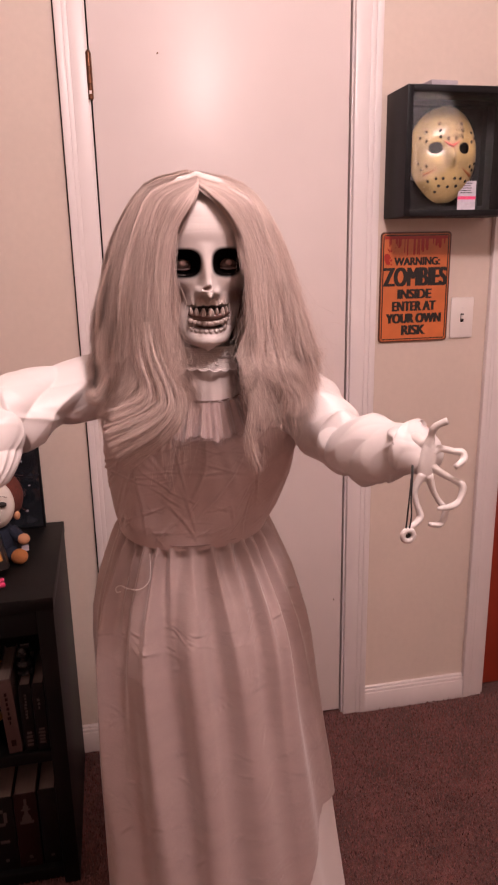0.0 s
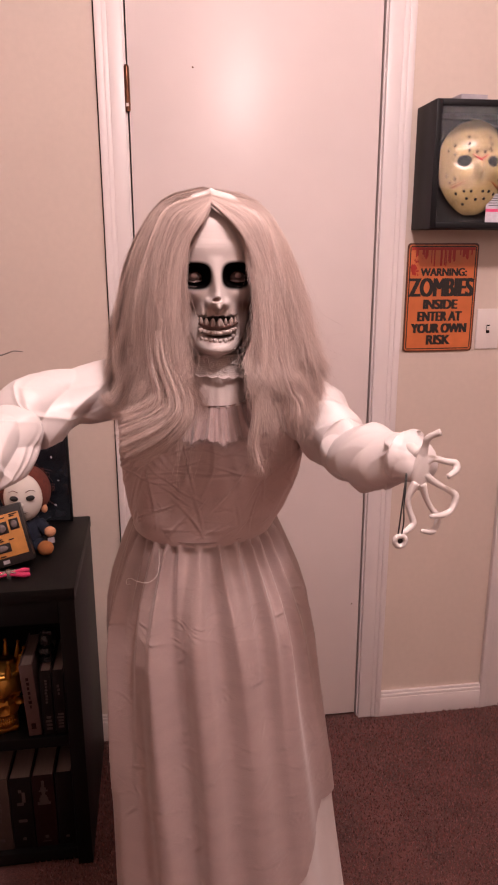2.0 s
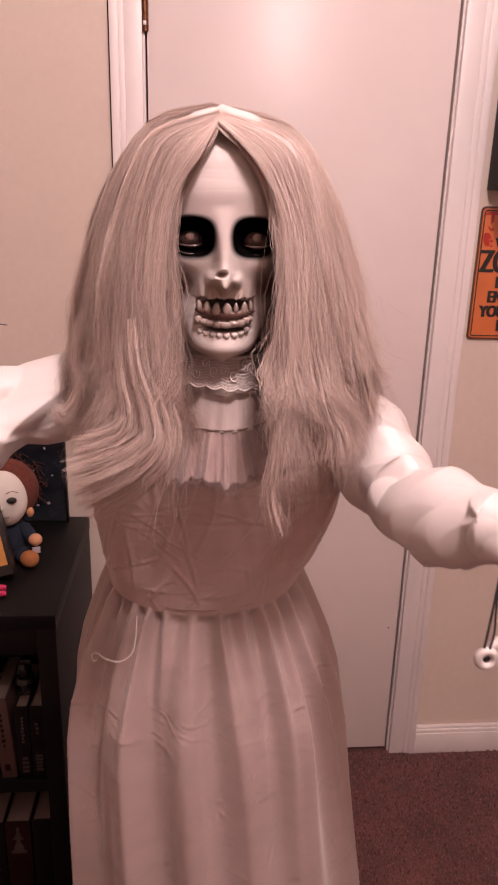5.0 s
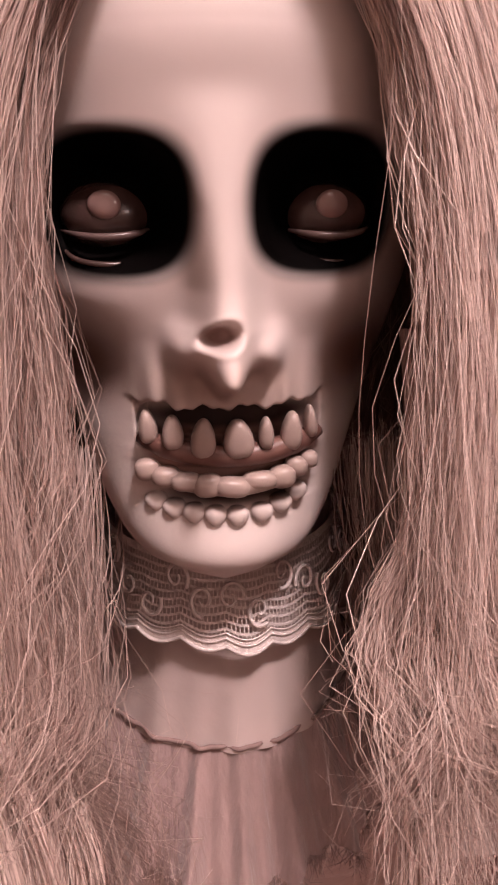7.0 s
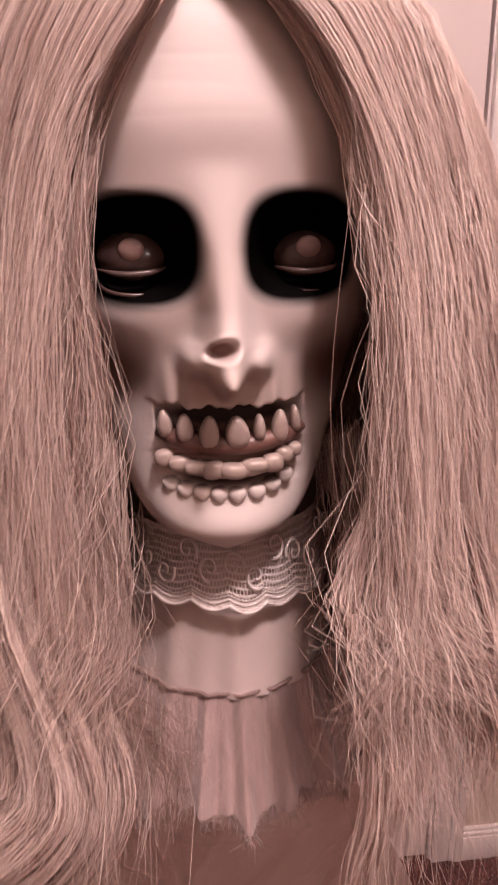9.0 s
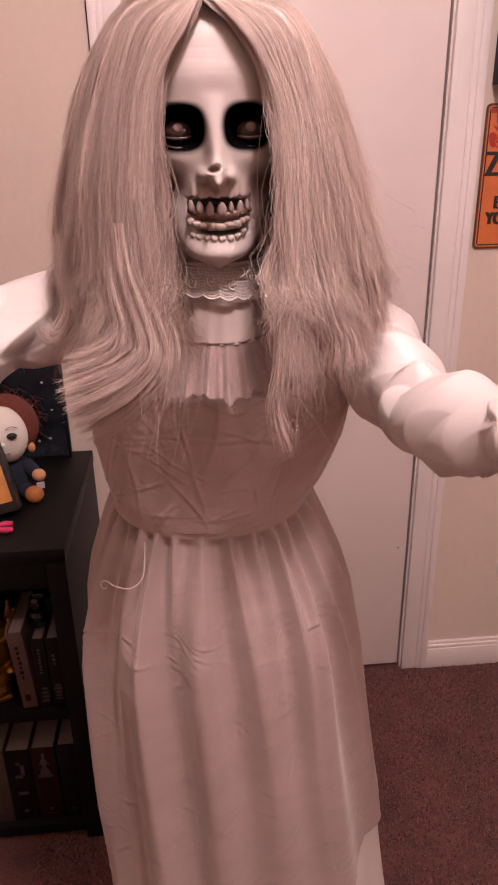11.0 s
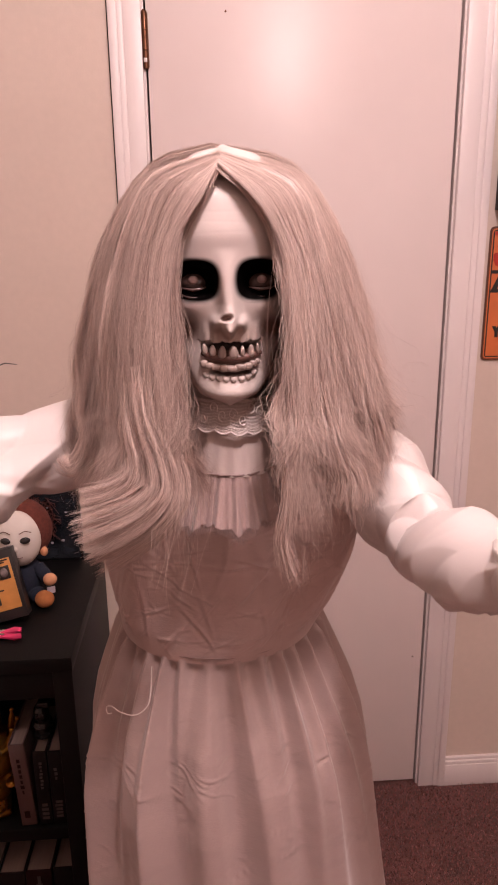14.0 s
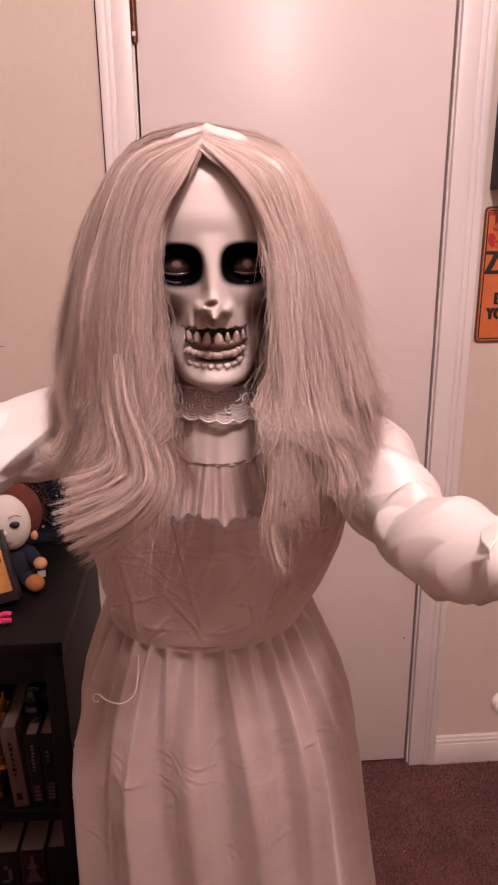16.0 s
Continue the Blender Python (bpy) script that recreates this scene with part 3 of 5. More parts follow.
holes = ((ui + 2 * (ti // 3 % 2)) % 4 < 3) & (ti % 3 < 2) & (ti > 1) & (ti < 30)
fig.grid(rows, LACE, wrap=True, keep=~holes)
for row, rad in ((-1, 0.00065), (-4, 0.00035), (-6, 0.0003)):
    fig.tubes((np.concatenate([rows[row], rows[row][:2]]) + (0, -0.0004, 0))[None], np.full((1, 902), rad), LACE, 5)
# scrolls lying on the net
sp = np.linspace(0, 1, 60)
scrolls = []
for k in range(34):
    a0 = 2 * np.pi * k / 34
    t0 = 0.42 + 0.20 * math.sin(k * 2.1)
    ang_ = 7.5 * sp * (1 if k % 2 else -1) + k
    rr_ = 0.0052 * (1 - 0.82 * sp)
    aa = a0 + rr_ * np.cos(ang_) / 0.058
    t_ = t0 + rr_ * np.sin(ang_) / 0.028
    scrolls.append(np.stack([0.127 + (0.0465 + 0.005 * t_) * np.sin(aa), -0.945 - (0.0588 + 0.0085 * t_) * np.cos(aa), 1.3475 - 0.0285 * t_], -1))
fig.tubes(np.array(scrolls), np.tile(0.00075 - 0.0003 * sp, (34, 1)), LACE, 5)
# gathered ruffle of loose gauze with a frayed edge
rows = []
for t in np.linspace(0, 1, 26):
    f = (0.0012 + 0.0034 * t) * (np.sin(19 * u + 1.6 * np.sin(3 * u) + 0.8 * t) + 0.5 * np.sin(43 * u + 2 * np.sin(5 * u)) + 0.35 * np.sin(8 * u + 2 * t))
    ax, ay = 0.052 + 0.020 * t + 0.7 * f, 0.064 + 0.017 * t + 0.7 * f
    rows.append(np.stack([0.127 + ax * np.sin(u), -0.945 - ay * np.cos(u), 1.2790 - (0.046 + 0.0035 * np.sin(9 * u + 1) + 0.002 * np.sin(31 * u)) * t + 0.010 * (1 - np.cos(u)) * (0.4 - t)], -1))
rows = np.array(rows)
fig.grid(rows, RUFFLE, wrap=True)
head_ = rows[0] + np.stack([0.001 * np.sin(u), -0.001 * np.cos(u), 0 * u], -1)
fig.tubes(np.concatenate([head_, head_[:2]])[None], np.full((1, 482), 0.0009), STITCH, 5)
NF = 1500
fr = rows[-1][rs.randint(0, 480, NF)] + rs.normal(0, 0.0006, (NF, 3))
ends = fr + np.stack([rs.normal(0, 0.0035, NF), rs.normal(-0.001, 0.002, NF), -rs.uniform(0.002, 0.008, NF)], -1)
fig.tubes(np.stack([fr, (fr + ends) / 2 + rs.normal(0, 0.0008, (NF, 3)), ends], 1), np.tile([0.00020, 0.00017, 0.00008], (NF, 1)), RUFFLE, 3)


def creases(U, Z, n, seed, u0, u1, z0, z1, along, across, deep, slope=0.5):
    """Short sharp creases of thin cloth, each a narrow ridge with a shallow trough beside it."""
    g = np.random.RandomState(seed)
    out = np.zeros_like(U)
    for k in range(n):
        cu, cz, a = g.uniform(u0, u1), g.uniform(z0, z1), g.normal(0, slope)
        la, ac, dp = along * g.uniform(0.5, 1.6), across * g.uniform(0.7, 1.6), deep * g.uniform(0.3, 1.0)
        near = np.abs(Z[:, 0] - cz) < 3.0 * la * abs(math.sin(a)) + 5 * ac + 0.004
        if not near.any():
            continue
        du, dz = (U[near] - cu) * 0.17, Z[near] - cz
        p = du * math.cos(a) + dz * math.sin(a)
        q = dz * math.cos(a) - du * math.sin(a) + g.normal(0, 1.2) * p * p
        env = np.exp(-(p / la) ** 2)
        out[near] += dp * env * (np.exp(-(q / ac) ** 2) - 0.6 * np.exp(-((q + 1.7 * ac) / (1.3 * ac)) ** 2))
    return out


def waist(uu):
    """How far the waist seam lies above its lowest line, round the body."""
    return 0.0165 - 0.0145 * np.cos(uu)


# bodice: close-fitting, pulled into creases towards the middle
ku = np.linspace(-np.pi, np.pi, 420, endpoint=False)
ub = ku - 0.55 * np.sin(ku)
BZ = [1.045, 1.08, 1.13, 1.18, 1.23, 1.265, 1.29, 1.305]
zb = np.linspace(1.045, 1.305, 200)
UB, ZB = np.meshgrid(ub, zb)
cx = np.interp(ZB, BZ, [0.112, 0.116, 0.124, 0.128, 0.127, 0.127, 0.127, 0.127])
ax = np.interp(ZB, BZ, [0.1140, 0.125, 0.138, 0.146, 0.146, 0.136, 0.112, 0.06])
ay = np.interp(ZB, BZ, [0.0950, 0.102, 0.108, 0.112, 0.106, 0.090, 0.068, 0.05])
fold = 0.0030 * np.sin(5 * UB + 9 * (ZB - 1.05) + 1.2 * np.sin(2 * UB)) + 0.0022 * np.sin(11 * UB - 26 * (ZB - 1.05))
for k, (a0, lean) in enumerate(((-0.42, 2.6), (-0.12, 1.5), (0.06, -0.6), (0.30, -2.4), (0.58, -3.0), (-0.75, 2.4))):
    fold += 0.0030 * np.exp(-((UB - a0 - lean * (ZB - 1.13)) / (0.055 + 0.02 * (k % 3))) ** 2) * bump2(ZB, UB, 1.165 + 0.012 * (k % 2), 0, 0.055, 9)
fold += creases(UB, ZB, 170, 3, -1.5, 1.5, 1.05, 1.26, 0.018, 0.0012, 0.0012, 0.45)
fold += creases(UB, ZB, 60, 4, -1.4, 1.4, 1.05, 1.26, 0.034, 0.0022, 0.0020, 0.8)
fold *= np.clip((ZB - 1.045) / 0.03, 0, 1)
fig.grid(np.stack([cx + (ax + fold) * np.sin(UB), -0.86 - (ay + fold) * np.sign(np.cos(UB)) * np.abs(np.cos(UB)) ** 0.85, ZB + waist(UB) * np.clip((1.17 - ZB) / 0.12, 0, 1)], -1), BODICE, wrap=True)

# skirt: gathered at the waist, broad soft folds to the floor, fine creases, and an underskirt at the open hem
k3 = np.linspace(-np.pi, np.pi, 640, endpoint=False)
u3 = k3 - 0.58 * np.sin(k3)
zs = np.concatenate([np.linspace(1.052, 0.90, 90), np.linspace(0.897, 0.02, 270)])
SZ = [0.02, 0.32, 0.62, 0.86, 0.95, 1.02, 1.052]
U3, Z3 = np.meshgrid(u3, zs)
T3 = (1.052 - Z3) / 1.03


def pleats():
    """Rounded folds of uneven width, each fading at its own height."""
    g = np.random.RandomState(19)
    out = np.zeros_like(U3)
    a = -np.pi
    while a < np.pi:
        w = g.uniform(0.055, 0.12)
        a += w * 1.25
        amp, fade = g.uniform(0.012, 0.024), g.uniform(0.12, 0.50)
        c0 = a + g.normal(0, 0.16) * T3 + 0.03 * np.sin(6 * T3 + a * 5)
        ww = 0.78 * w * (1 + 0.35 * np.clip(T3 * 3, 0, 1))
        out += amp * np.exp(-np.abs((U3 - c0) / ww) ** 1.7) * np.exp(-(T3 / fade) ** 1.6)
        a += w * 1.25
    for a0, w, amp, dr in ((-1.15, 0.20, 0.013, 0.10), (-0.62, 0.15, 0.017, 0.05), (-0.20, 0.12, 0.016, 0.02), (0.20, 0.17, 0.014, 0.10), (0.62, 0.18, 0.016, 0.12), (1.15, 0.22, 0.013, 0.0), (1.8, 0.25, 0.014, 0), (2.5, 0.25, 0.014, 0), (-1.8, 0.25, 0.014, 0), (-2.5, 0.25, 0.014, 0)):
        c0 = a0 + dr * T3 + 0.03 * np.sin(5 * T3 + a0 * 3)
        out += 1.8 * amp * np.exp(-np.abs((U3 - c0) / w) ** 2.0) * np.clip(T3 * 7, 0, 1) * (1 - 0.35 * T3)
    return out - 0.018


FOLDS = pleats()
FINE = creases(U3, Z3, 420, 8, -1.5, 1.5, 0.05, 0.99, 0.019, 0.0013, 0.0016, 0.35) + creases(U3, Z3, 90, 9, -1.4, 1.4, 0.3, 0.99, 0.030, 0.0020, 0.0007, 0.5)


def skirt(shrink):
    cx = np.interp(Z3, SZ, [0.172, 0.155, 0.136, 0.120, 0.115, 0.112, 0.112])
    ax = np.interp(Z3, SZ, [0.246, 0.226, 0.200, 0.170, 0.150, 0.126, 0.114]) - shrink
    ay = np.interp(Z3, SZ, [0.190, 0.178, 0.160, 0.140, 0.125, 0.106, 0.096]) - shrink
    f = FOLDS * np.clip((1.050 - Z3) / 0.014, 0, 1) + FINE * np.clip(T3 * 8, 0, 1) * (0.3 if shrink else 1)
    return np.stack([cx + (ax + f) * np.sin(U3), -0.86 - (ay + f) * np.cos(U3), Z3 + waist(U3) * np.clip((Z3 - 0.85) / 0.2, 0, 1)], -1)


outer = skirt(0.0)
open_edge = np.clip(0.36 + 0.64 * (zs[:-1, None] - 0.40) / 0.18, 0.02, 3) + 0.03 * np.sin(60 * zs[:-1, None])
keep = ~((U3[:-1] > open_edge) & (U3[:-1] < 2.6) & (zs[:-1, None] < 0.56))
fig.grid(outer, GAUZE, wrap=True, keep=keep)
fig.grid(skirt(0.006)[130:], SATIN, wrap=True)
rim = outer[0] + np.stack([0.0012 * np.sin(u3), -0.0012 * np.cos(u3), 0.001 + 0 * u3], -1)
fig.tubes(np.concatenate([rim, rim[:2]])[None], np.full((1, 642), 0.0009), STITCH, 5)
# a loose thread at the waist
fig.limb([(0.038, -0.958, 1.050), (0.037, -0.972, 1.030), (0.033, -0.978, 1.016), (0.020, -0.978, 1.006), (0.004, -0.972, 1.006), (-0.006, -0.964, 1.008), (-0.013, -0.957, 1.002), (-0.012, -0.958, 0.995), (-0.007, -0.962, 0.998)], [0.0007] * 9, LACE, 5, 6)


def sleeve(pts, radii, seed, mat=SATIN):
    """A full satin sleeve: flat facets between a few long sharp folds."""
    pts, radii = np.asarray(pts, float), np.asarray(radii, float)
    t = np.linspace(0, len(pts) - 1, 170)
    p = np.stack([smooth_line(t, pts[:, k]) for k in range(3)], -1)
    r = np.maximum(0.94 * smooth_line(t, radii), 0.002)
    dd = np.gradient(p, axis=0)
    dd /= np.linalg.norm(dd, axis=1, keepdims=True)
    a = np.cross(dd, (0, 0, 1.0))
    a /= np.linalg.norm(a, axis=1, keepdims=True)
    b = np.cross(a, dd)
    v = np.linspace(0, 2 * np.pi, 200, endpoint=False)
    tt, vv = np.meshgrid(t, v, indexing="ij")
    g = np.random.RandomState(int(seed * 10))
    n_t, n_v = 7, 6
    coarse = g.uniform(-1, 1, (n_t + 2, n_v))
    sv = vv / (2 * np.pi) * n_v + 0.5 * np.sin(1.4 * tt + seed)
    st = np.clip(tt / tt.max() * n_t + 0.4 * np.sin(2 * vv + seed), 0, n_t)
    i0, j0 = np.floor(st).astype(int), np.floor(sv).astype(int)
    a0, b0 = st - i0, sv - j0
    C = lambda i, j: coarse[i, j % n_v]
    lo_ = C(i0, j0) + a0 * (C(i0 + 1, j0) - C(i0, j0)) + b0 * (C(i0 + 1, j0 + 1) - C(i0 + 1, j0))
    up_ = C(i0, j0) + b0 * (C(i0, j0 + 1) - C(i0, j0)) + a0 * (C(i0 + 1, j0 + 1) - C(i0, j0 + 1))
    f = 1 + 0.29 * np.where(a0 > b0, lo_, up_)
    for k in range(9):
        ct, cv, sl, w = g.uniform(0.6, tt.max() - 0.4), g.uniform(0, 6.28), g.choice([-1, 1]) * g.uniform(1.2, 4.0), g.uniform(0.06, 0.16)
        dv = (vv - cv + np.pi) % (2 * np.pi) - np.pi
        q = (tt - ct) - sl * dv * 0.4
        f = f + 0.06 * np.exp(-(dv / 0.6) ** 2) * (np.exp(-np.abs(q / w) ** 1.4) - 0.5 * np.exp(-((q + 2 * w) / (1.5 * w)) ** 2))
    rad = r[:, None] * f
    fig.grid(p[:, None] + rad[..., None] * (a[:, None] * np.cos(vv)[..., None] + b[:, None] * np.sin(vv)[..., None]), mat, wrap=True)


# upper arm and forearm overlap at the elbow; the cuff gapes round the wrist
sleeve([(0.205, -0.880, 1.272), (0.255, -0.905, 1.258), (0.292, -0.945, 1.232), (0.312, -0.990, 1.208), (0.318, -1.020, 1.206), (0.322, -1.035, 1.208)], [0.046, 0.052, 0.050, 0.047, 0.038, 0.010], 0.6)
sleeve([(0.300, -0.995, 1.210), (0.314, -1.030, 1.206), (0.334, -1.070, 1.214), (0.350, -1.100, 1.224), (0.362, -1.122, 1.229), (0.358, -1.116, 1.228), (0.348, -1.096, 1.224)], [0.020, 0.042, 0.043, 0.039, 0.038, 0.033, 0.024], 1.7)
sleeve([(0.03, -0.885, 1.275), (-0.035, -0.925, 1.284), (-0.095, -0.955, 1.280), (-0.138, -0.985, 1.262), (-0.150, -1.000, 1.252), (-0.156, -1.010, 1.246)], [0.044, 0.045, 0.046, 0.047, 0.036, 0.010], 2.9)
sleeve([(-0.128, -0.975, 1.268), (-0.146, -1.005, 1.250), (-0.166, -1.045, 1.234), (-0.190, -1.085, 1.222), (-0.205, -1.110, 1.216), (-0.200, -1.103, 1.217), (-0.188, -1.083, 1.222)], [0.022, 0.045, 0.047, 0.044, 0.041, 0.034, 0.026], 4.1)


def hand_bones(mx, dx, dz):
    """A flat palm with long jointed plastic fingers; mx mirrors them about x = 0.36."""
    def q(*pts):
        return [(0.36 + (x - 0.36) * mx + dx, y, z + dz) for x, y, z in pts]
    fig.limb(q((0.346, -1.112, 1.238), (0.354, -1.134, 1.244), (0.362, -1.147, 1.240)), [0.009, 0.0095, 0.0085], BONE, 16)
    fig.egg(q((0.3640, -1.1525, 1.2210))[0], (0.0115, 0.0062, 0.0265), BONE, pose(0, 0, 0, 0, 7 * mx, 0), 20, 0.9, -0.25)
    fig.limb(q((0.365, -1.150, 1.236), (0.367, -1.154, 1.252), (0.368, -1.157, 1.262), (0.374, -1.161, 1.268), (0.381, -1.165, 1.272)), [0.0075, 0.0042, 0.0046, 0.0040, 0.0046], BONE, 12)
    fig.limb(q((0.369, -1.152, 1.231), (0.380, -1.152, 1.235), (0.396, -1.153, 1.231), (0.407, -1.155, 1.229), (0.407, -1.160, 1.222), (0.394, -1.166, 1.215)), [0.0060, 0.0043, 0.0038, 0.0047, 0.0044, 0.0034], BONE, 12)
    fig.limb(q((0.367, -1.153, 1.216), (0.382, -1.152, 1.205), (0.398, -1.152, 1.195), (0.411, -1.154, 1.186), (0.406, -1.158, 1.170), (0.393, -1.164, 1.165), (0.374, -1.168, 1.165)), [0.0060, 0.0044, 0.0036, 0.0048, 0.0036, 0.0043, 0.0026], BONE, 12)
    fig.limb(q((0.366, -1.154, 1.204), (0.373, -1.153, 1.184), (0.381, -1.152, 1.170), (0.390, -1.154, 1.157), (0.385, -1.158, 1.143), (0.377, -1.162, 1.142), (0.365, -1.165, 1.145)), [0.0055, 0.0038, 0.0034, 0.0043, 0.0036, 0.0040, 0.0026], BONE, 12)
    fig.limb(q((0.358, -1.154, 1.206), (0.349, -1.154, 1.186), (0.351, -1.156, 1.170), (0.356, -1.158, 1.154), (0.349, -1.162, 1.147), (0.338, -1.166, 1.143)), [0.0055, 0.0040, 0.0036, 0.0044, 0.0040, 0.0030], BONE, 12)


hand_bones(1, 0, 0)
hand_bones(-1, -0.555, -0.035)
# trigger ring on its doubled cord
a = np.linspace(0, 2 * np.pi, 41)
ringp = np.stack([0.3365 + 0.0068 * np.cos(a), -1.168 + 0 * a, 1.1345 + 0.0068 * np.sin(a)], -1)
fig.tubes(ringp[None], np.full((1, 41), 0.0036), BONE, 10)
fig.egg((0.3365, -1.1665, 1.1345), (0.0050, 0.003, 0.0050), CORD, n=8)
fig.limb([(0.349, -1.140, 1.222), (0.3455, -1.152, 1.215), (0.3385, -1.164, 1.186), (0.3335, -1.168, 1.142)], [0.0010] * 4, CORD, 6)
fig.limb([(0.349, -1.140, 1.222), (0.3460, -1.153, 1.214), (0.3400, -1.165, 1.180), (0.3395, -1.169, 1.160), (0.3375, -1.169, 1.142)], [0.0009] * 5, CORD, 6)

# hair: rounded locks combed from a parting on the crown, over a soft under-layer
HC = (0.125, -0.945)
HAIR_Z = [1.15, 1.22, 1.2875, 1.352, 1.412, 1.46, 1.4965, 1.53, 1.552, 1.566, 1.574]
HAIR_L = [0.122, 0.128, 0.131, 0.127, 0.118, 0.106, 0.091, 0.071, 0.047, 0.021, 0.004]
HAIR_R = [0.132, 0.140, 0.144, 0.138, 0.123, 0.106, 0.091, 0.071, 0.048, 0.023, 0.004]


def spline(p, t):
    """Catmull-Rom along axis 1 of p, at the positions t."""
    n = p.shape[1]
    i = np.clip(np.floor(t).astype(int), 0, n - 2)
    f = (t - i)[None, :, None]
    q = np.concatenate([2 * p[:, :1] - p[:, 1:2], p, 2 * p[:, -1:] - p[:, -2:-1]], 1)
    a, b, c, d = q[:, i], q[:, i + 1], q[:, i + 2], q[:, i + 3]
    return 0.5 * (2 * b + (c - a) * f + (2 * a - 5 * b + 4 * c - d) * f ** 2 + (3 * b - a - 3 * c + d) * f ** 3)


def ribbons(p, w, mat, out):
    """Flat strands: p is count x points x 3, w their half widths, out the way each strand faces."""
    d = np.gradient(p, axis=1)
    a = np.cross(d, out)
    a /= np.linalg.norm(a, axis=2, keepdims=True) + 1e-9
    v = np.stack([p - a * w[..., None], p + a * w[..., None]], 2)
    c, k = w.shape
    ci, ki = np.meshgrid(np.arange(c), np.arange(k - 1), indexing="ij")
    i = (ci * k + ki) * 2
    q = np.stack([i, i + 1, i + 3, i + 2], -1).reshape(-1, 4)
    fig.co.append(v.reshape(-1, 3))
    fig.quads.append(q + fig.n)
    fig.mats.append(np.full(len(q), fig.slot(mat)))
    fig.n += c * k * 2


def fall(side, s, depth, end):
    """Lines of hair on one side: s runs from beside the face (0) to the back of the head (1), depth lifts them off the
    head, end is the height of the tips. Returns the lines' eight guide points."""
    s, depth, end = [np.broadcast_to(np.asarray(a, float), np.shape(s)) for a in (s, depth, end)]
    phi = np.radians(np.interp(s, [0, 0.25, 0.6, 1], [25.0, 58.0, 105.0, 176.0]))
    tab = HAIR_R if side > 0 else HAIR_L
    part_x = 0.1185 + 0.004 * np.sin(9 * s)
    root_y = -1.022 + 0.125 * np.clip(s * 1.5, 0, 1)
    root_z = 1.5345 + 0.028 * np.sin(np.clip(s * 2.3 + 0.10, 0, 1.45))
    pts = [np.stack([part_x + 0 * s, root_y, root_z + depth * 0.5], -1)]
    levels = [0, 1.506, 1.455, 1.405, 1.352, 0.45, 1.0]
    # over the crown: half way to the first level
    for k, z in enumerate(levels):
        if k >= 5:
            zz_ = 1.352 + (end - 1.352) * z
        elif k == 0:
            zz_ = root_z - 0.0085 - 0.010 * np.exp(-(s / 0.22) ** 2)
        else:
            zz_ = z - 0.016 * (k == 1) * np.exp(-(s / 0.22) ** 2) + 0 * s
        r = curve(zz_, HAIR_Z, tab)
        # beside the face the hair hangs close in front of it
        face = np.exp(-(s / 0.22) ** 2)
        front = np.interp(zz_, [1.20, 1.30, 1.405, 1.455, 1.50, 1.53, 1.56], [0.126, 0.119, 0.108, 0.099, 0.0905, 0.082, 0.03])
        if k == 0:
            r, front = np.full(s.shape, 0.048), np.full(s.shape, 0.084)
        r = r * (1 - face) + front * face + depth
        ph = phi + np.radians((6 - 20 * face, -4.0 * face, 0, 0, -2.5 * face, -5.0 * face, -6.0 * face)[k] + (0, 0, 0, 0, 2.0, 6.0, 9.0)[k] * (side > 0))
        back = np.where(np.cos(ph) > 0, 1.0, 0.86)
        pts.append(np.stack([HC[0] + side * r * np.sin(ph), HC[1] - r * back * np.cos(ph), zz_], -1))
    return np.stack(pts, -2)


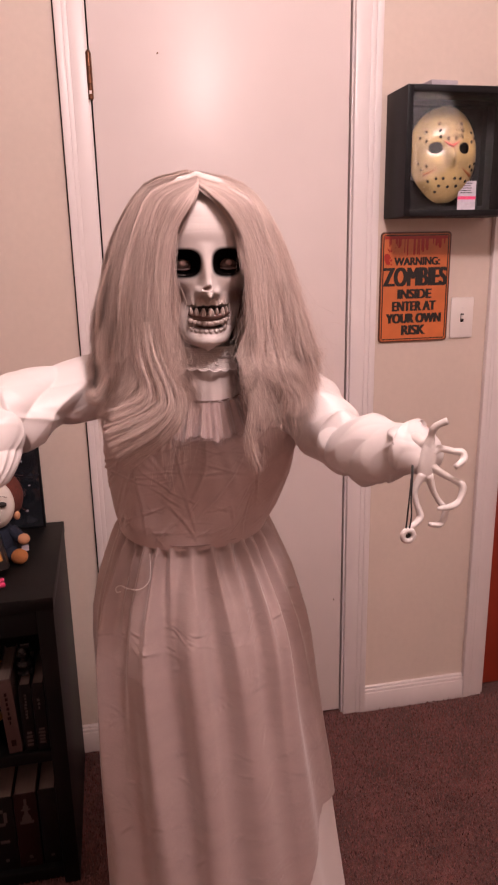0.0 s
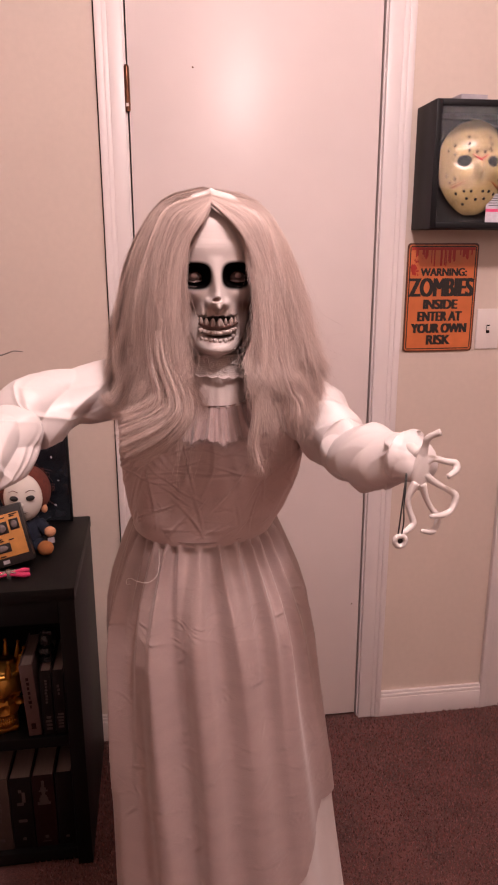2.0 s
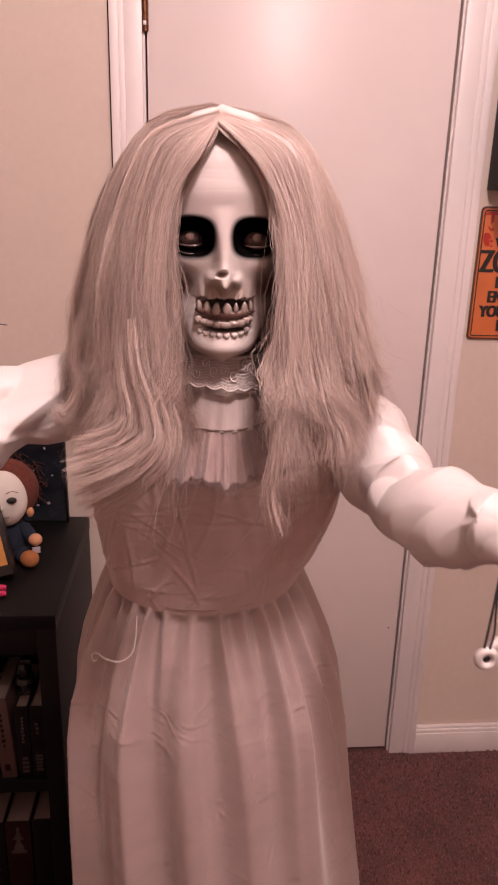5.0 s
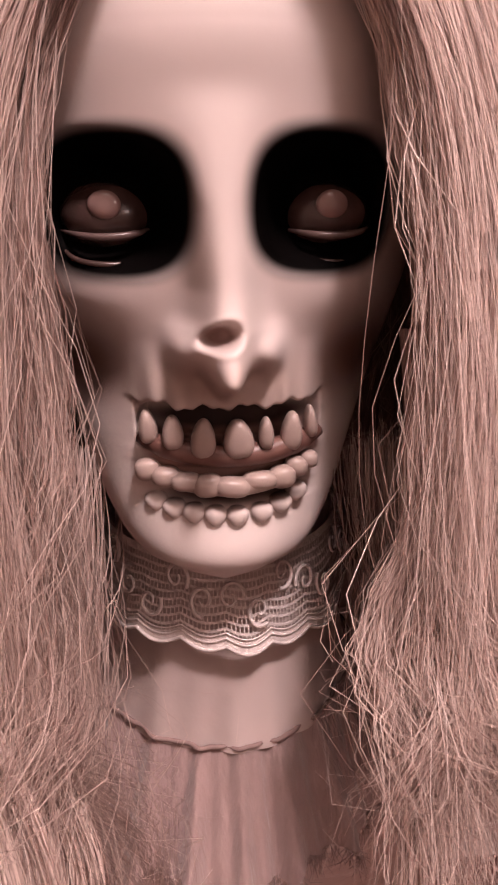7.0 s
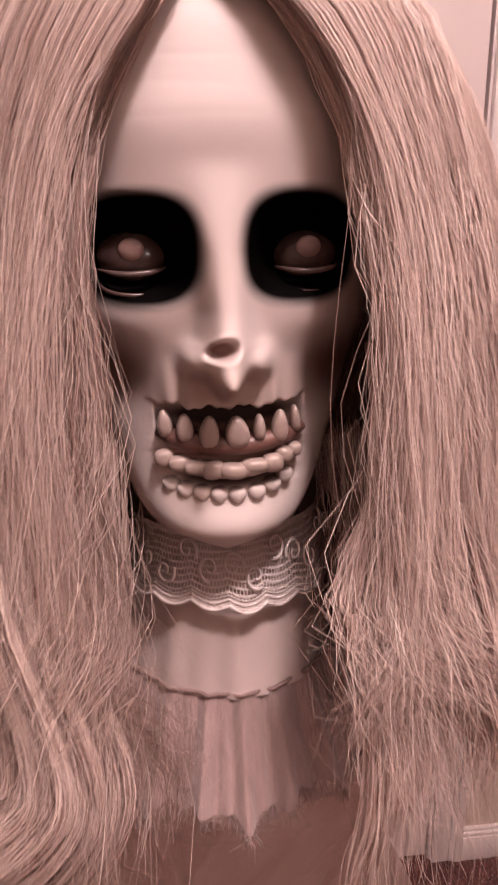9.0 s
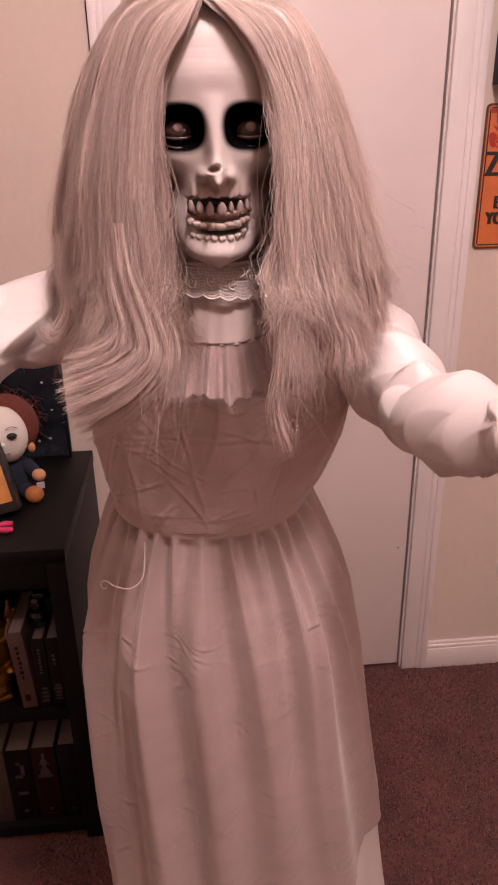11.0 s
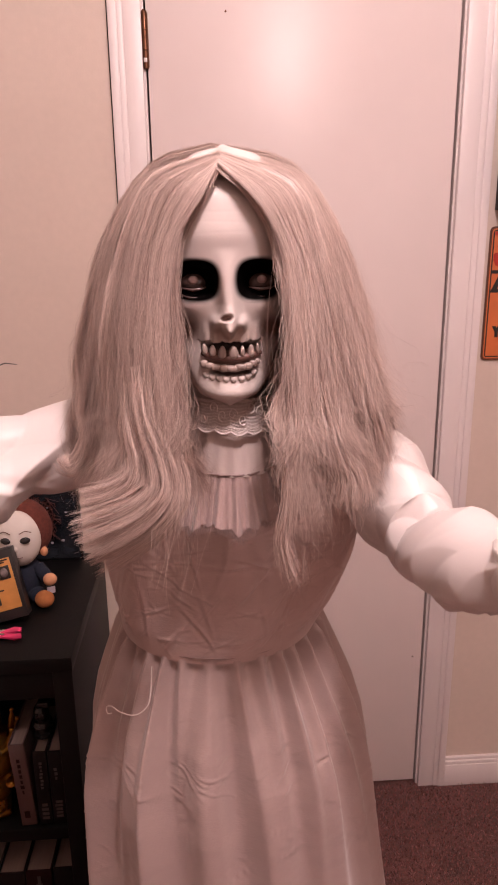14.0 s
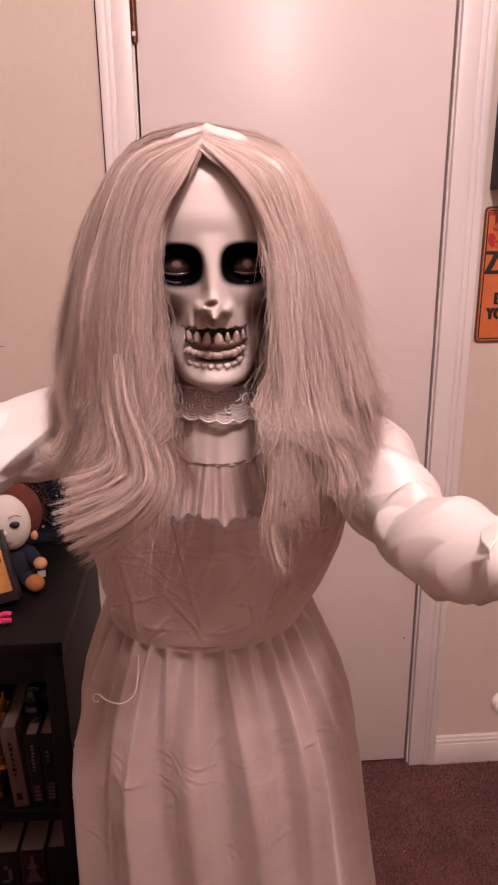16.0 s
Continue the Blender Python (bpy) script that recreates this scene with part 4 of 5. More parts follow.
def mane(side, n_lock, per, seed, width=0.00011, k=21):
    """Locks of strands. A lock is round on top, narrows towards its tip and sways as one."""
    g = np.random.RandomState(seed)
    for j in range(n_lock):
        sc = (j + 0.5 + g.uniform(-0.3, 0.3)) / n_lock
        sc = sc ** 1.15
        half = 0.95 / n_lock * g.uniform(0.8, 1.3)
        n = per
        a = np.clip(g.normal(0, 0.55, n), -1.25, 1.25)
        lift = 0.0085 * np.sqrt(np.clip(1.6 - a * a, 0.05, None)) * g.uniform(0.35, 1.0, n) + g.uniform(-0.011, 0.008) * np.interp(sc, [0, 0.15], [0.3, 1])
        tip = 1.284 + 0.014 * math.sin(j * 2.7 + seed) + g.normal(0, 0.014, n) + (0.004 if side > 0 else 0.0)
        lift = lift * np.interp(sc, [0, 0.2], [0.45, 1.0])
        tip = np.minimum(tip, 1.312) - 0.014 * g.rand(n)
        p = fall(side, np.clip(sc + half * a, 0.0, 1.0), lift, tip)
        t = np.linspace(0, 7, k)
        line = spline(p, t)
        drop = np.clip((t - 2.2) / 4, 0, 1.2)[None]
        ph = g.uniform(0, 6.28, 3)
        tang = np.stack([-(line[..., 1] - HC[1]), line[..., 0] - HC[0], 0 * line[..., 2]], -1)
        tang /= np.linalg.norm(tang, axis=2, keepdims=True) + 1e-9
        outw = np.stack([line[..., 0] - HC[0], line[..., 1] - HC[1] - 0.02, 0.25 * (line[..., 2] - 1.40) + 3.0 * np.clip(line[..., 2] - 1.515, 0, 1)], -1)
        outw /= np.linalg.norm(outw, axis=2, keepdims=True) + 1e-9
        sway = 0.0120 * np.sin(1.5 * t + ph[0])[None] * drop + 0.0085 * np.sin(2.7 * t + ph[1])[None] * drop
        roll = 0.0100 * np.sin(1.9 * t + ph[2])[None] * drop
        own, own2 = g.uniform(0, 6.28, (n, 1)), g.uniform(0, 6.28, (n, 1))
        wild = (0.8 + 4.5 * g.rand(n, 1) ** 4) * (1.3 if side > 0 else 1.0)
        fr1 = wild * (0.0012 * np.sin(g.uniform(1.5, 3.5, (n, 1)) * t + own) + 0.0012 * np.sin(3.6 * t + own2)) * (0.25 + 1.5 * drop)
        fr2 = wild * (0.0011 * np.sin(g.uniform(1.5, 3.5, (n, 1)) * t + own2) + 0.0010 * np.sin(3.3 * t + own)) * (0.25 + 1.5 * drop)
        pinch = -0.30 * a[:, None] * half * 0.35 * drop ** 2
        line = line + tang * (sway + fr1 + pinch)[..., None] * -side + outw * (roll + fr2)[..., None]
        face = outw + tang * (0.75 * a[:, None, None])
        w = width * g.uniform(0.55, 1.5, (n, 1)) * (1 - 0.6 * np.linspace(0, 1, k)[None] ** 4)
        ribbons(line, w, HAIR, face)


def loose(side, n, seed, s0, s1, tip0, tip1, wild, width=0.00009, k=24):
    """Single stray strands that wander off the locks."""
    g = np.random.RandomState(seed)
    p = fall(side, g.uniform(s0, s1, n), g.uniform(0.004, 0.014, n), g.uniform(tip0, tip1, n))
    t = np.linspace(0, 7, k)
    line = spline(p, t)
    drop = np.clip((t - 1.6) / 3.5, 0, 1.4)[None, :, None]
    for f, amp in ((0.9, 1.0), (2.1, 0.45), (4.6, 0.16)):
        line = line + wild * amp * g.normal(0, 1, (n, 1, 3)) * (1, 0.6, 0.5) * np.sin(f * t[None, :, None] + g.uniform(0, 6.28, (n, 1, 3))) * drop
    clear = np.interp(line[..., 2], [1.43, 1.50, 1.53], [-1.046, -1.030, -0.90])
    line[..., 1] = np.minimum(line[..., 1], clear + np.clip((np.abs(line[..., 0] - NX) - 0.045) * 4, 0, 1))
    out = line - np.array((HC[0], HC[1] + 0.02, 1.40))
    ribbons(line, width * g.uniform(0.6, 1.5, (n, 1)) * np.ones((1, k)), HAIR, out)


def under(side):
    """The soft sheet below the locks."""
    s = np.linspace(0.015, 1.0, 120)
    p = spline(fall(side, s, -0.006 + 0.0015 * np.sin(60 * s), 1.285 + 0.016 * np.sin(70 * s) + 0.010 * np.sin(31 * s)), np.linspace(0, 7, 60))
    fig.grid(p, HAIRBASE)
    s = np.linspace(0.08, 0.6, 60)
    fig.grid(spline(fall(side, s, -0.022 + 0.002 * np.sin(70 * s), 1.28 + 0.012 * np.sin(90 * s)), np.linspace(3.7, 7, 40)), HAIRBASE)


for side, seed in ((-1, 41), (1, 42)):
    under(side)
    mane(side, 21, 470, seed)
    # hair round the neck, below the front locks
    g = np.random.RandomState(seed)
    p = spline(fall(side, g.uniform(0.08, 0.45, 1500), g.uniform(-0.050, -0.024, 1500), g.uniform(1.262, 1.31, 1500)), np.linspace(4.4, 7, 14))
    p = p + g.normal(0, 0.004, (1500, 1, 3)) * np.sin(np.linspace(0, 5, 14)[None, :, None] + g.uniform(0, 6, (1500, 1, 3)))
    ribbons(p, np.full((1500, 14), 0.00014), HAIR, p - np.array((HC[0], HC[1] + 0.02, 1.40)))
loose(-1, 1300, 51, 0.0, 0.55, 1.235, 1.34, 0.0045)
loose(1, 1500, 52, 0.0, 0.60, 1.245, 1.345, 0.0060)
loose(-1, 500, 57, 0.0, 0.30, 1.225, 1.33, 0.0110, width=0.00007)
loose(1, 600, 58, 0.0, 0.40, 1.225, 1.33, 0.0120, width=0.00007)
loose(1, 420, 53, 0.35, 0.75, 1.25, 1.42, 0.017, width=0.00007)
loose(-1, 200, 54, 0.3, 0.75, 1.24, 1.42, 0.009, width=0.00007)
loose(-1, 170, 55, 0.0, 0.05, 1.18, 1.36, 0.0120, width=0.00007)
loose(1, 60, 56, 0.0, 0.03, 1.18, 1.36, 0.0120, width=0.00007)


def lock(pts, n, wide, thick, seed, width=0.00012, splay=1.5):
    """A flat, glossy lock along a line, fanning at its end."""
    g = np.random.RandomState(seed)
    k = 20
    p = spline(np.asarray(pts, float)[None], np.linspace(0, len(pts) - 1, k))
    d = np.gradient(p, axis=1)
    d /= np.linalg.norm(d, axis=2, keepdims=True)
    front = np.array((0, -1.0, 0.15))
    side_ = np.cross(d, front)
    side_ /= np.linalg.norm(side_, axis=2, keepdims=True)
    a = np.clip(g.normal(0, 0.55, (n, 1, 1)), -1.2, 1.2)
    cell = np.round(a * 3.2)
    a = 0.55 * a + 0.45 * cell / 3.2
    f = np.linspace(0, 1, k)[None, :, None]
    grow = 0.55 + (splay - 0.55) * f ** 1.3
    up = thick * np.sqrt(np.clip(1.5 - a * a, 0.05, None)) * g.uniform(0.3, 1, (n, 1, 1)) + 0.0025 * np.sin(3 * cell + 5 * f)
    q = p + side_ * a * wide * grow + front * up + g.normal(0, 1, (n, 1, 3)) * 0.0016 * np.sin(7 * f + g.uniform(0, 6.28, (n, 1, 1))) * (0.3 + f)
    cut = g.uniform(0.80, 1.0, n)
    q = np.stack([np.stack([np.interp(np.linspace(0, c, k), np.linspace(0, 1, k), q[i, :, j]) for j in range(3)], -1) for i, c in enumerate(cut)])
    ribbons(q, np.tile(width * (1 - 0.6 * np.linspace(0, 1, k) ** 4), (n, 1)) * g.uniform(0.6, 1.5, (n, 1)), HAIR, front + side_ * a * 0.8)


# the locks that flip outward over the shoulder, and thin ends on the chest
lock([(0.050, -1.034, 1.385), (0.054, -1.046, 1.345), (0.066, -1.058, 1.312), (0.068, -1.064, 1.286), (0.050, -1.064, 1.264), (0.022, -1.060, 1.247), (-0.006, -1.054, 1.233)], 2600, 0.0170, 0.007, 61, splay=1.55)
lock([(0.038, -1.026, 1.375), (0.040, -1.042, 1.335), (0.046, -1.052, 1.308), (0.040, -1.056, 1.290), (0.020, -1.052, 1.276), (-0.004, -1.046, 1.268)], 1100, 0.010, 0.005, 62, splay=1.6)
lock([(0.010, -0.99, 1.36), (0.000, -1.00, 1.325), (-0.008, -1.005, 1.300), (-0.020, -1.004, 1.290), (-0.026, -1.00, 1.302)], 420, 0.008, 0.005, 63, splay=1.3)
lock([(0.170, -1.050, 1.33), (0.170, -1.062, 1.275), (0.166, -1.066, 1.235), (0.176, -1.068, 1.192)], 130, 0.005, 0.003, 64, splay=2.0)
lock([(0.200, -1.040, 1.37), (0.214, -1.052, 1.31), (0.222, -1.056, 1.288), (0.222, -1.056, 1.262)], 420, 0.012, 0.005, 65, splay=1.5)
lock([(0.236, -1.010, 1.38), (0.252, -1.016, 1.33), (0.260, -1.012, 1.30), (0.264, -1.005, 1.278)], 320, 0.011, 0.005, 66, splay=1.4)

tagged(fig.build("halloween_figure"), "life-size ghostly skeleton figure in a white gown with long ash hair", "figure")

# ---- on the wall ----
ORANGE = material("orange_tin", (0.60, 0.155, 0.045), 0.38, vary=0.12, scale=35, wear_scale=12)
SIGNRED = material("red_print", (0.42, 0.02, 0.01), 0.38, vary=0.15)
RUST = material("sign_rim", (0.10, 0.03, 0.015), 0.4, vary=0.4, scale=60)
IVORY = material("aged_ivory_plastic", (0.38, 0.265, 0.12), 0.28, vary=0.45, scale=16, wear_scale=22, coat=0.25)
MASKRED = material("mask_red_paint", (0.45, 0.035, 0.03), 0.35, vary=0.2, scale=60)
MASKRUST = material("mask_rust_paint", (0.30, 0.10, 0.03), 0.5, vary=0.4, scale=80)
CARD = material("printed_card", (0.42, 0.38, 0.42), 0.4, vary=0.25, scale=90)
PINK = material("pink_plastic", (0.62, 0.035, 0.13), 0.35, vary=0.1)
CLEAR = material("clear_case_plastic", (0.55, 0.5, 0.55), 0.12, vary=0.2, scale=60, alpha=0.75)

sign = thing("warning_sign", "orange tin warning sign with black lettering and red splatter", "sign", at=(0.7505, 0, 1.2035))
W, SH = 0.208, 0.302
bm = boxm(0, W, -0.004, -0.001, 0, SH)
es = [e for e in bm.edges if abs(e.verts[0].co.y - e.verts[1].co.y) > 0.001]
bmesh.ops.bevel(bm, geom=es, offset=0.010, segments=5, profile=0.5, affect="EDGES")
part("plate", bm, RUST, sign, "dark rim")
bm = boxm(0.0045, W - 0.0045, -0.0046, -0.003, 0.0045, SH - 0.0045)
es = [e for e in bm.edges if abs(e.verts[0].co.y - e.verts[1].co.y) > 0.001]
bmesh.ops.bevel(bm, geom=es, offset=0.008, segments=5, profile=0.5, affect="EDGES")
part("face", bm, ORANGE, sign, "orange printed face", smooth=False)
bm = bmesh.new()
for x0, x1, z0, z1 in ((0.010, W - 0.010, 0.0075, 0.0105), (0.010, W - 0.010, SH - 0.0105, SH - 0.0075), (0.007, 0.010, 0.0105, SH - 0.0105), (W - 0.010, W - 0.007, 0.0105, SH - 0.0105)):
    box(bm, x0, x1, -0.0050, -0.0040, z0, z1)
part("border", bm, BLACKINK, sign, "thin black border line", smooth=False)
bm = bmesh.new()
g = random.Random(4)
box(bm, 0.011, W - 0.011, -0.00485, -0.004, SH - 0.019, SH - 0.011)
for k in range(26):
    x = g.uniform(0.018, W - 0.02)
    ln = g.uniform(0.01, 0.026) + 0.030 * math.exp(-((x - 0.095) / 0.03) ** 2)
    w = g.uniform(0.0010, 0.0032)
    box(bm, x - w, x + w, -0.0049 - k * 0.00002, -0.0040, SH - 0.016 - ln, SH - 0.014)
    ball(bm, (x, -0.0044, SH - 0.016 - ln), (w * 1.25, 0.0006, w * 2), 8, 6)
for k in range(46):
    a, d = g.uniform(0, 6.28), abs(g.gauss(0, 0.011))
    x, z = 0.016 + abs(d * math.cos(a)), SH - 0.072 + d * math.sin(a) * 1.2
    r = g.uniform(0.0008, 0.0042) * (1 if d > 0.008 else 1.8)
    if x > 0.011:
        ball(bm, (x, -0.0044, z), (r, 0.0006, r * g.uniform(0.8, 1.4)), 8, 6)
for k in range(70):
    r = g.uniform(0.0004, 0.0011)
    ball(bm, (g.uniform(0.014, 0.06), -0.0044, SH - g.uniform(0.02, 0.085)), (r, 0.0006, r), 6, 4)
part("splatter", bm, SIGNRED, sign, "dripping red splatter print")
for body, z, wd, sz, bold in (("WARNING:", 0.2235, 0.134, 0.021, 0.0011), ("ZOMBIES", 0.1815, 0.184, 0.050, 0.0030), ("INSIDE", 0.1345, 0.098, 0.026, 0.0017), ("ENTER AT", 0.1010, 0.128, 0.026, 0.0017), ("YOUR OWN", 0.0670, 0.162, 0.026, 0.0019), ("RISK", 0.0340, 0.068, 0.027, 0.0017)):
    text("lettering", body, sz, BLACKINK, sign, (W / 2 + (0.004 if z > 0.2 else 0), -0.0054, z), wd, bold=(1.35 if sz < 0.04 else 1.1) * bold)

case = thing("display_case", "black wooden shadow box display case hung on the wall", "display case", at=(0.757, 0, 1.540))
CW, CH, CD = 0.305, 0.308, 0.135
F = 0.016
part("side", boxm(0, F, -CD, -0.001, 0, CH, bevel=0.0012), BLACKFRAME, case)
part("side", boxm(CW - F, CW, -CD, -0.001, 0, CH, bevel=0.0012), BLACKFRAME, case)
part("top", boxm(F, CW - F, -CD, -0.001, CH - F, CH, bevel=0.0012), BLACKFRAME, case)
part("bottom", boxm(F, CW - F, -CD, -0.001, 0, F, bevel=0.0012), BLACKFRAME, case)
part("back", boxm(F, CW - F, -0.012, -0.003, F, CH - F), CASEBACK, case, "black felt back panel", smooth=False)
bm = bmesh.new()
for x0, x1, z0, z1 in ((F, F + 0.022, F, CH - F), (CW - F - 0.022, CW - F, F, CH - F), (F + 0.022, CW - F - 0.022, CH - F - 0.014, CH - F), (F + 0.022, CW - F - 0.022, F, F + 0.014)):
    box(bm, x0, x1, -0.040, -0.012, z0, z1)
part("lining", bm, CASEBACK, case, smooth=False)
pane = part("glass", boxm(F, CW - F, -CD + 0.006, -CD + 0.008, F, CH - F), GLASS, case, "clear glass front", smooth=False)
pane.visible_shadow = False


def hockey_mask():
    """A plain old ivory hockey mask with vent holes, on its peg in the case."""
    ob = thing("hockey_mask", "yellowed ivory hockey mask with red marks in a case", "mask", at=(0.757 + 0.150, -0.016, 1.540 + 0.158))
    nu, nv = 130, 160
    bm = bmesh.new()
    u = np.linspace(-1, 1, nu)
    v = np.linspace(-1, 1, nv)
    eyes = ((-0.040, 0.014), (0.040, 0.014))
    holes = [(-0.062, 0.052), (-0.075, 0.040), (-0.062, 0.030), (-0.030, 0.072), (-0.030, 0.055), (-0.030, 0.040), (0.030, 0.072), (0.030, 0.055), (0.030, 0.040), (-0.010, 0.036), (0.010, 0.036), (0.062, 0.052), (0.075, 0.040), (0.062, 0.030),
             (-0.078, -0.022), (-0.070, -0.038), (-0.060, -0.030), (0.078, -0.022), (0.070, -0.038), (0.060, -0.030), (-0.052, -0.066), (-0.034, -0.060), (-0.016, -0.060), (0.016, -0.060), (0.034, -0.060), (0.052, -0.066), (-0.024, -0.078), (0.024, -0.078), (-0.030, -0.092), (0.0, -0.080)]

    def depth(x, z):
        q = max(0.0, 1 - (x / 0.098) ** 2 - (z / 0.128) ** 2)
        y = -0.066 * q ** 0.55
        y -= 0.016 * math.exp(-(x / 0.011) ** 2 - ((z + 0.012) / 0.022) ** 2)
        y -= 0.006 * math.exp(-(x / 0.03) ** 2 - ((z - 0.06) / 0.03) ** 2)
        for ex, ez in eyes:
            y += 0.007 * math.exp(-((x - ex) / 0.022) ** 2 - ((z - ez) / 0.016) ** 2)
        return y

    grid = []
    for zz_ in v:
        z = zz_ * 0.120
        half = 0.094 * math.sqrt(max(0.02, 1 - abs(zz_ + 0.02) ** 2.6)) * (1 if zz_ > 0 else 1 - 0.26 * zz_ ** 2)
        grid.append([bm.verts.new((uu * half, depth(uu * half, z), z)) for uu in u])
    for a, b in zip(grid, grid[1:]):
        for k in range(nu - 1):
            c = (a[k].co + b[k + 1].co) / 2
            if any(((c.x - ex) / 0.0175) ** 2 + ((c.z - ez) / 0.0145) ** 2 < 1 for ex, ez in eyes):
                continue
            bm.faces.new((a[k], b[k], b[k + 1], a[k + 1]))
    bmesh.ops.delete(bm, geom=[w for w in bm.verts if not w.link_faces], context="VERTS")
    bmesh.ops.recalc_face_normals(bm, faces=bm.faces)
    ex_ = bmesh.ops.solidify(bm, geom=bm.faces[:], thickness=0.003)
    part("shell", bm, IVORY, ob)
    for hx_, hz_ in holes:
        bm = bmesh.new()
        ball(bm, (hx_, depth(hx_, hz_) + 0.0008, hz_), (0.0046, 0.0024, 0.0048), 10, 6)
        part("vent_hole", bm, CASEBACK, ob)
    bm = bmesh.new()
    tube(bm, [(-0.022, depth(-0.022, 0.030) - 0.0008, 0.030), (0.0, depth(0, 0.016) - 0.0012, 0.016)], [0.0015, 0.0036], 8)
    tube(bm, [(0.022, depth(0.022, 0.030) - 0.0008, 0.030), (0.0, depth(0, 0.016) - 0.0012, 0.016)], [0.0015, 0.0036], 8)
    part("brow_mark", bm, MASKRED, ob, "red chevron mark")
    for sx in (-1, 1):
        bm = bmesh.new()
        tube(bm, [(sx * 0.034, depth(sx * 0.034, -0.034) - 0.0002, -0.034), (sx * 0.05, depth(sx * 0.05, -0.044) - 0.0004, -0.044), (sx * 0.066, depth(sx * 0.066, -0.052), -0.052)], [0.0006, 0.0030, 0.0042], 8)
        part("cheek_mark", bm, MASKRUST, ob, "rust red cheek stripe")
    bm = bmesh.new()
    g = random.Random(9)
    for row, (z, x0, x1) in enumerate(((0.072, -0.018, 0.032), (0.058, -0.014, 0.040), (0.043, -0.004, 0.030))):
        pts = []
        for k in range(14):
            x = x0 + (x1 - x0) * k / 13
            zz2 = z + (0.008 if k % 2 else -0.006) * g.uniform(0.4, 1.1)
            pts.append((x, depth(x, zz2) - 0.0006, zz2))
        tube(bm, pts, 0.0006, 5)
    part("pen_strokes", bm, BLACKINK, ob, "black pen strokes")
    bm = bmesh.new()
    ball(bm, (0, 0.006, 0.005), (0.078, 0.012, 0.10), 24, 16)
    part("padding", bm, CASEBACK, ob)
    return ob


hockey_mask()
card = thing("photo_card", "small printed card propped inside the display case", "card", at=(0.757 + 0.215, -0.05, 1.540 + 0.018))
part("card", boxm(-0.026, 0.026, -0.001, 0.001, 0, 0.075, bevel=0.0004), CARD, card, smooth=False)
bm = bmesh.new()
box(bm, -0.026, 0.026, -0.0016, -0.0008, 0.028, 0.036)
part("stripe", bm, PINK, card, "pink stripe", smooth=False)
for k in range(5):
    part("print_bar", boxm(-0.02, 0.014 - 0.004 * (k % 2), -0.0016, -0.0008, 0.044 + k * 0.006, 0.046 + k * 0.006), BLACKINK, card, smooth=False)
pack = thing("clear_card_case", "small clear plastic case lying on the display case", "case", at=(0.757 + 0.10, -0.075, 1.848), turn=4)
part("shell", boxm(-0.036, 0.036, -0.044, 0.024, 0.0, 0.014, bevel=0.001), CLEAR, pack)
part("insert", boxm(-0.024, 0.026, -0.036, 0.018, 0.014, 0.0155), CARD, pack, smooth=False)

sw = thing("light_switch", "white plastic toggle light switch plate on the wall", "light switch", at=(1.0035, 0, 1.266))
part("plate", boxm(-0.035, 0.035, -0.006, 0.0, -0.0575, 0.0575, bevel=0.0025), PLASTIC_W, sw)
part("slot", boxm(-0.005, 0.005, -0.0068, -0.005, -0.012, 0.012), DARKGAP, sw, smooth=False)
part("toggle", boxm(-0.004, 0.004, -0.015, -0.005, -0.003, 0.008, bevel=0.0015, m=Matrix.Identity(4)), PLASTIC_W, sw)
for z in (-0.03, 0.03):
    bm = bmesh.new()
    ball(bm, (0, -0.006, z), (0.003, 0.0012, 0.003), 10, 6)
    part("screw", bm, TRIM, sw)

# ---- bookcase and what stands in and on it ----
bc = thing("bookcase", "low black laminate bookcase with open shelves against the wall", "bookcase", at=(0, 0, 0))
BX0, BX1, BYF, BYB, BH = -0.80, -0.156, -0.476, -0.03, 0.760
part("top_board", boxm(BX0 - 0.002, BX1 + 0.002, BYF - 0.004, BYB, BH - 0.030, BH, bevel=0.002), BLACKWOOD, bc)
part("side_panel", boxm(BX1 - 0.036, BX1, BYF, BYB, 0, BH - 0.030, bevel=0.0015), BLACKWOOD, bc)
part("side_panel", boxm(BX0, BX0 + 0.036, BYF, BYB, 0, BH - 0.030, bevel=0.0015), BLACKWOOD, bc)
part("back_panel", boxm(BX0 + 0.036, BX1 - 0.036, BYB - 0.008, BYB, 0.03, BH - 0.030), BLACKWOOD, bc, smooth=False)
part("top_rail", boxm(BX0 + 0.036, BX1 - 0.036, BYF + 0.003, BYF + 0.021, BH - 0.088, BH - 0.030, bevel=0.0015), BLACKWOOD, bc)
part("shelf", boxm(BX0 + 0.036, BX1 - 0.036, BYF + 0.012, BYB - 0.008, 0.340, 0.368, bevel=0.0015), BLACKWOOD, bc)
part("bottom_shelf", boxm(BX0 + 0.036, BX1 - 0.036, BYF + 0.006, BYB - 0.008, 0.018, 0.046, bevel=0.0015), BLACKWOOD, bc)
part("plinth", boxm(BX0 + 0.036, BX1 - 0.036, BYF + 0.02, BYF + 0.036, 0, 0.018), BLACKWOOD, bc, smooth=False)

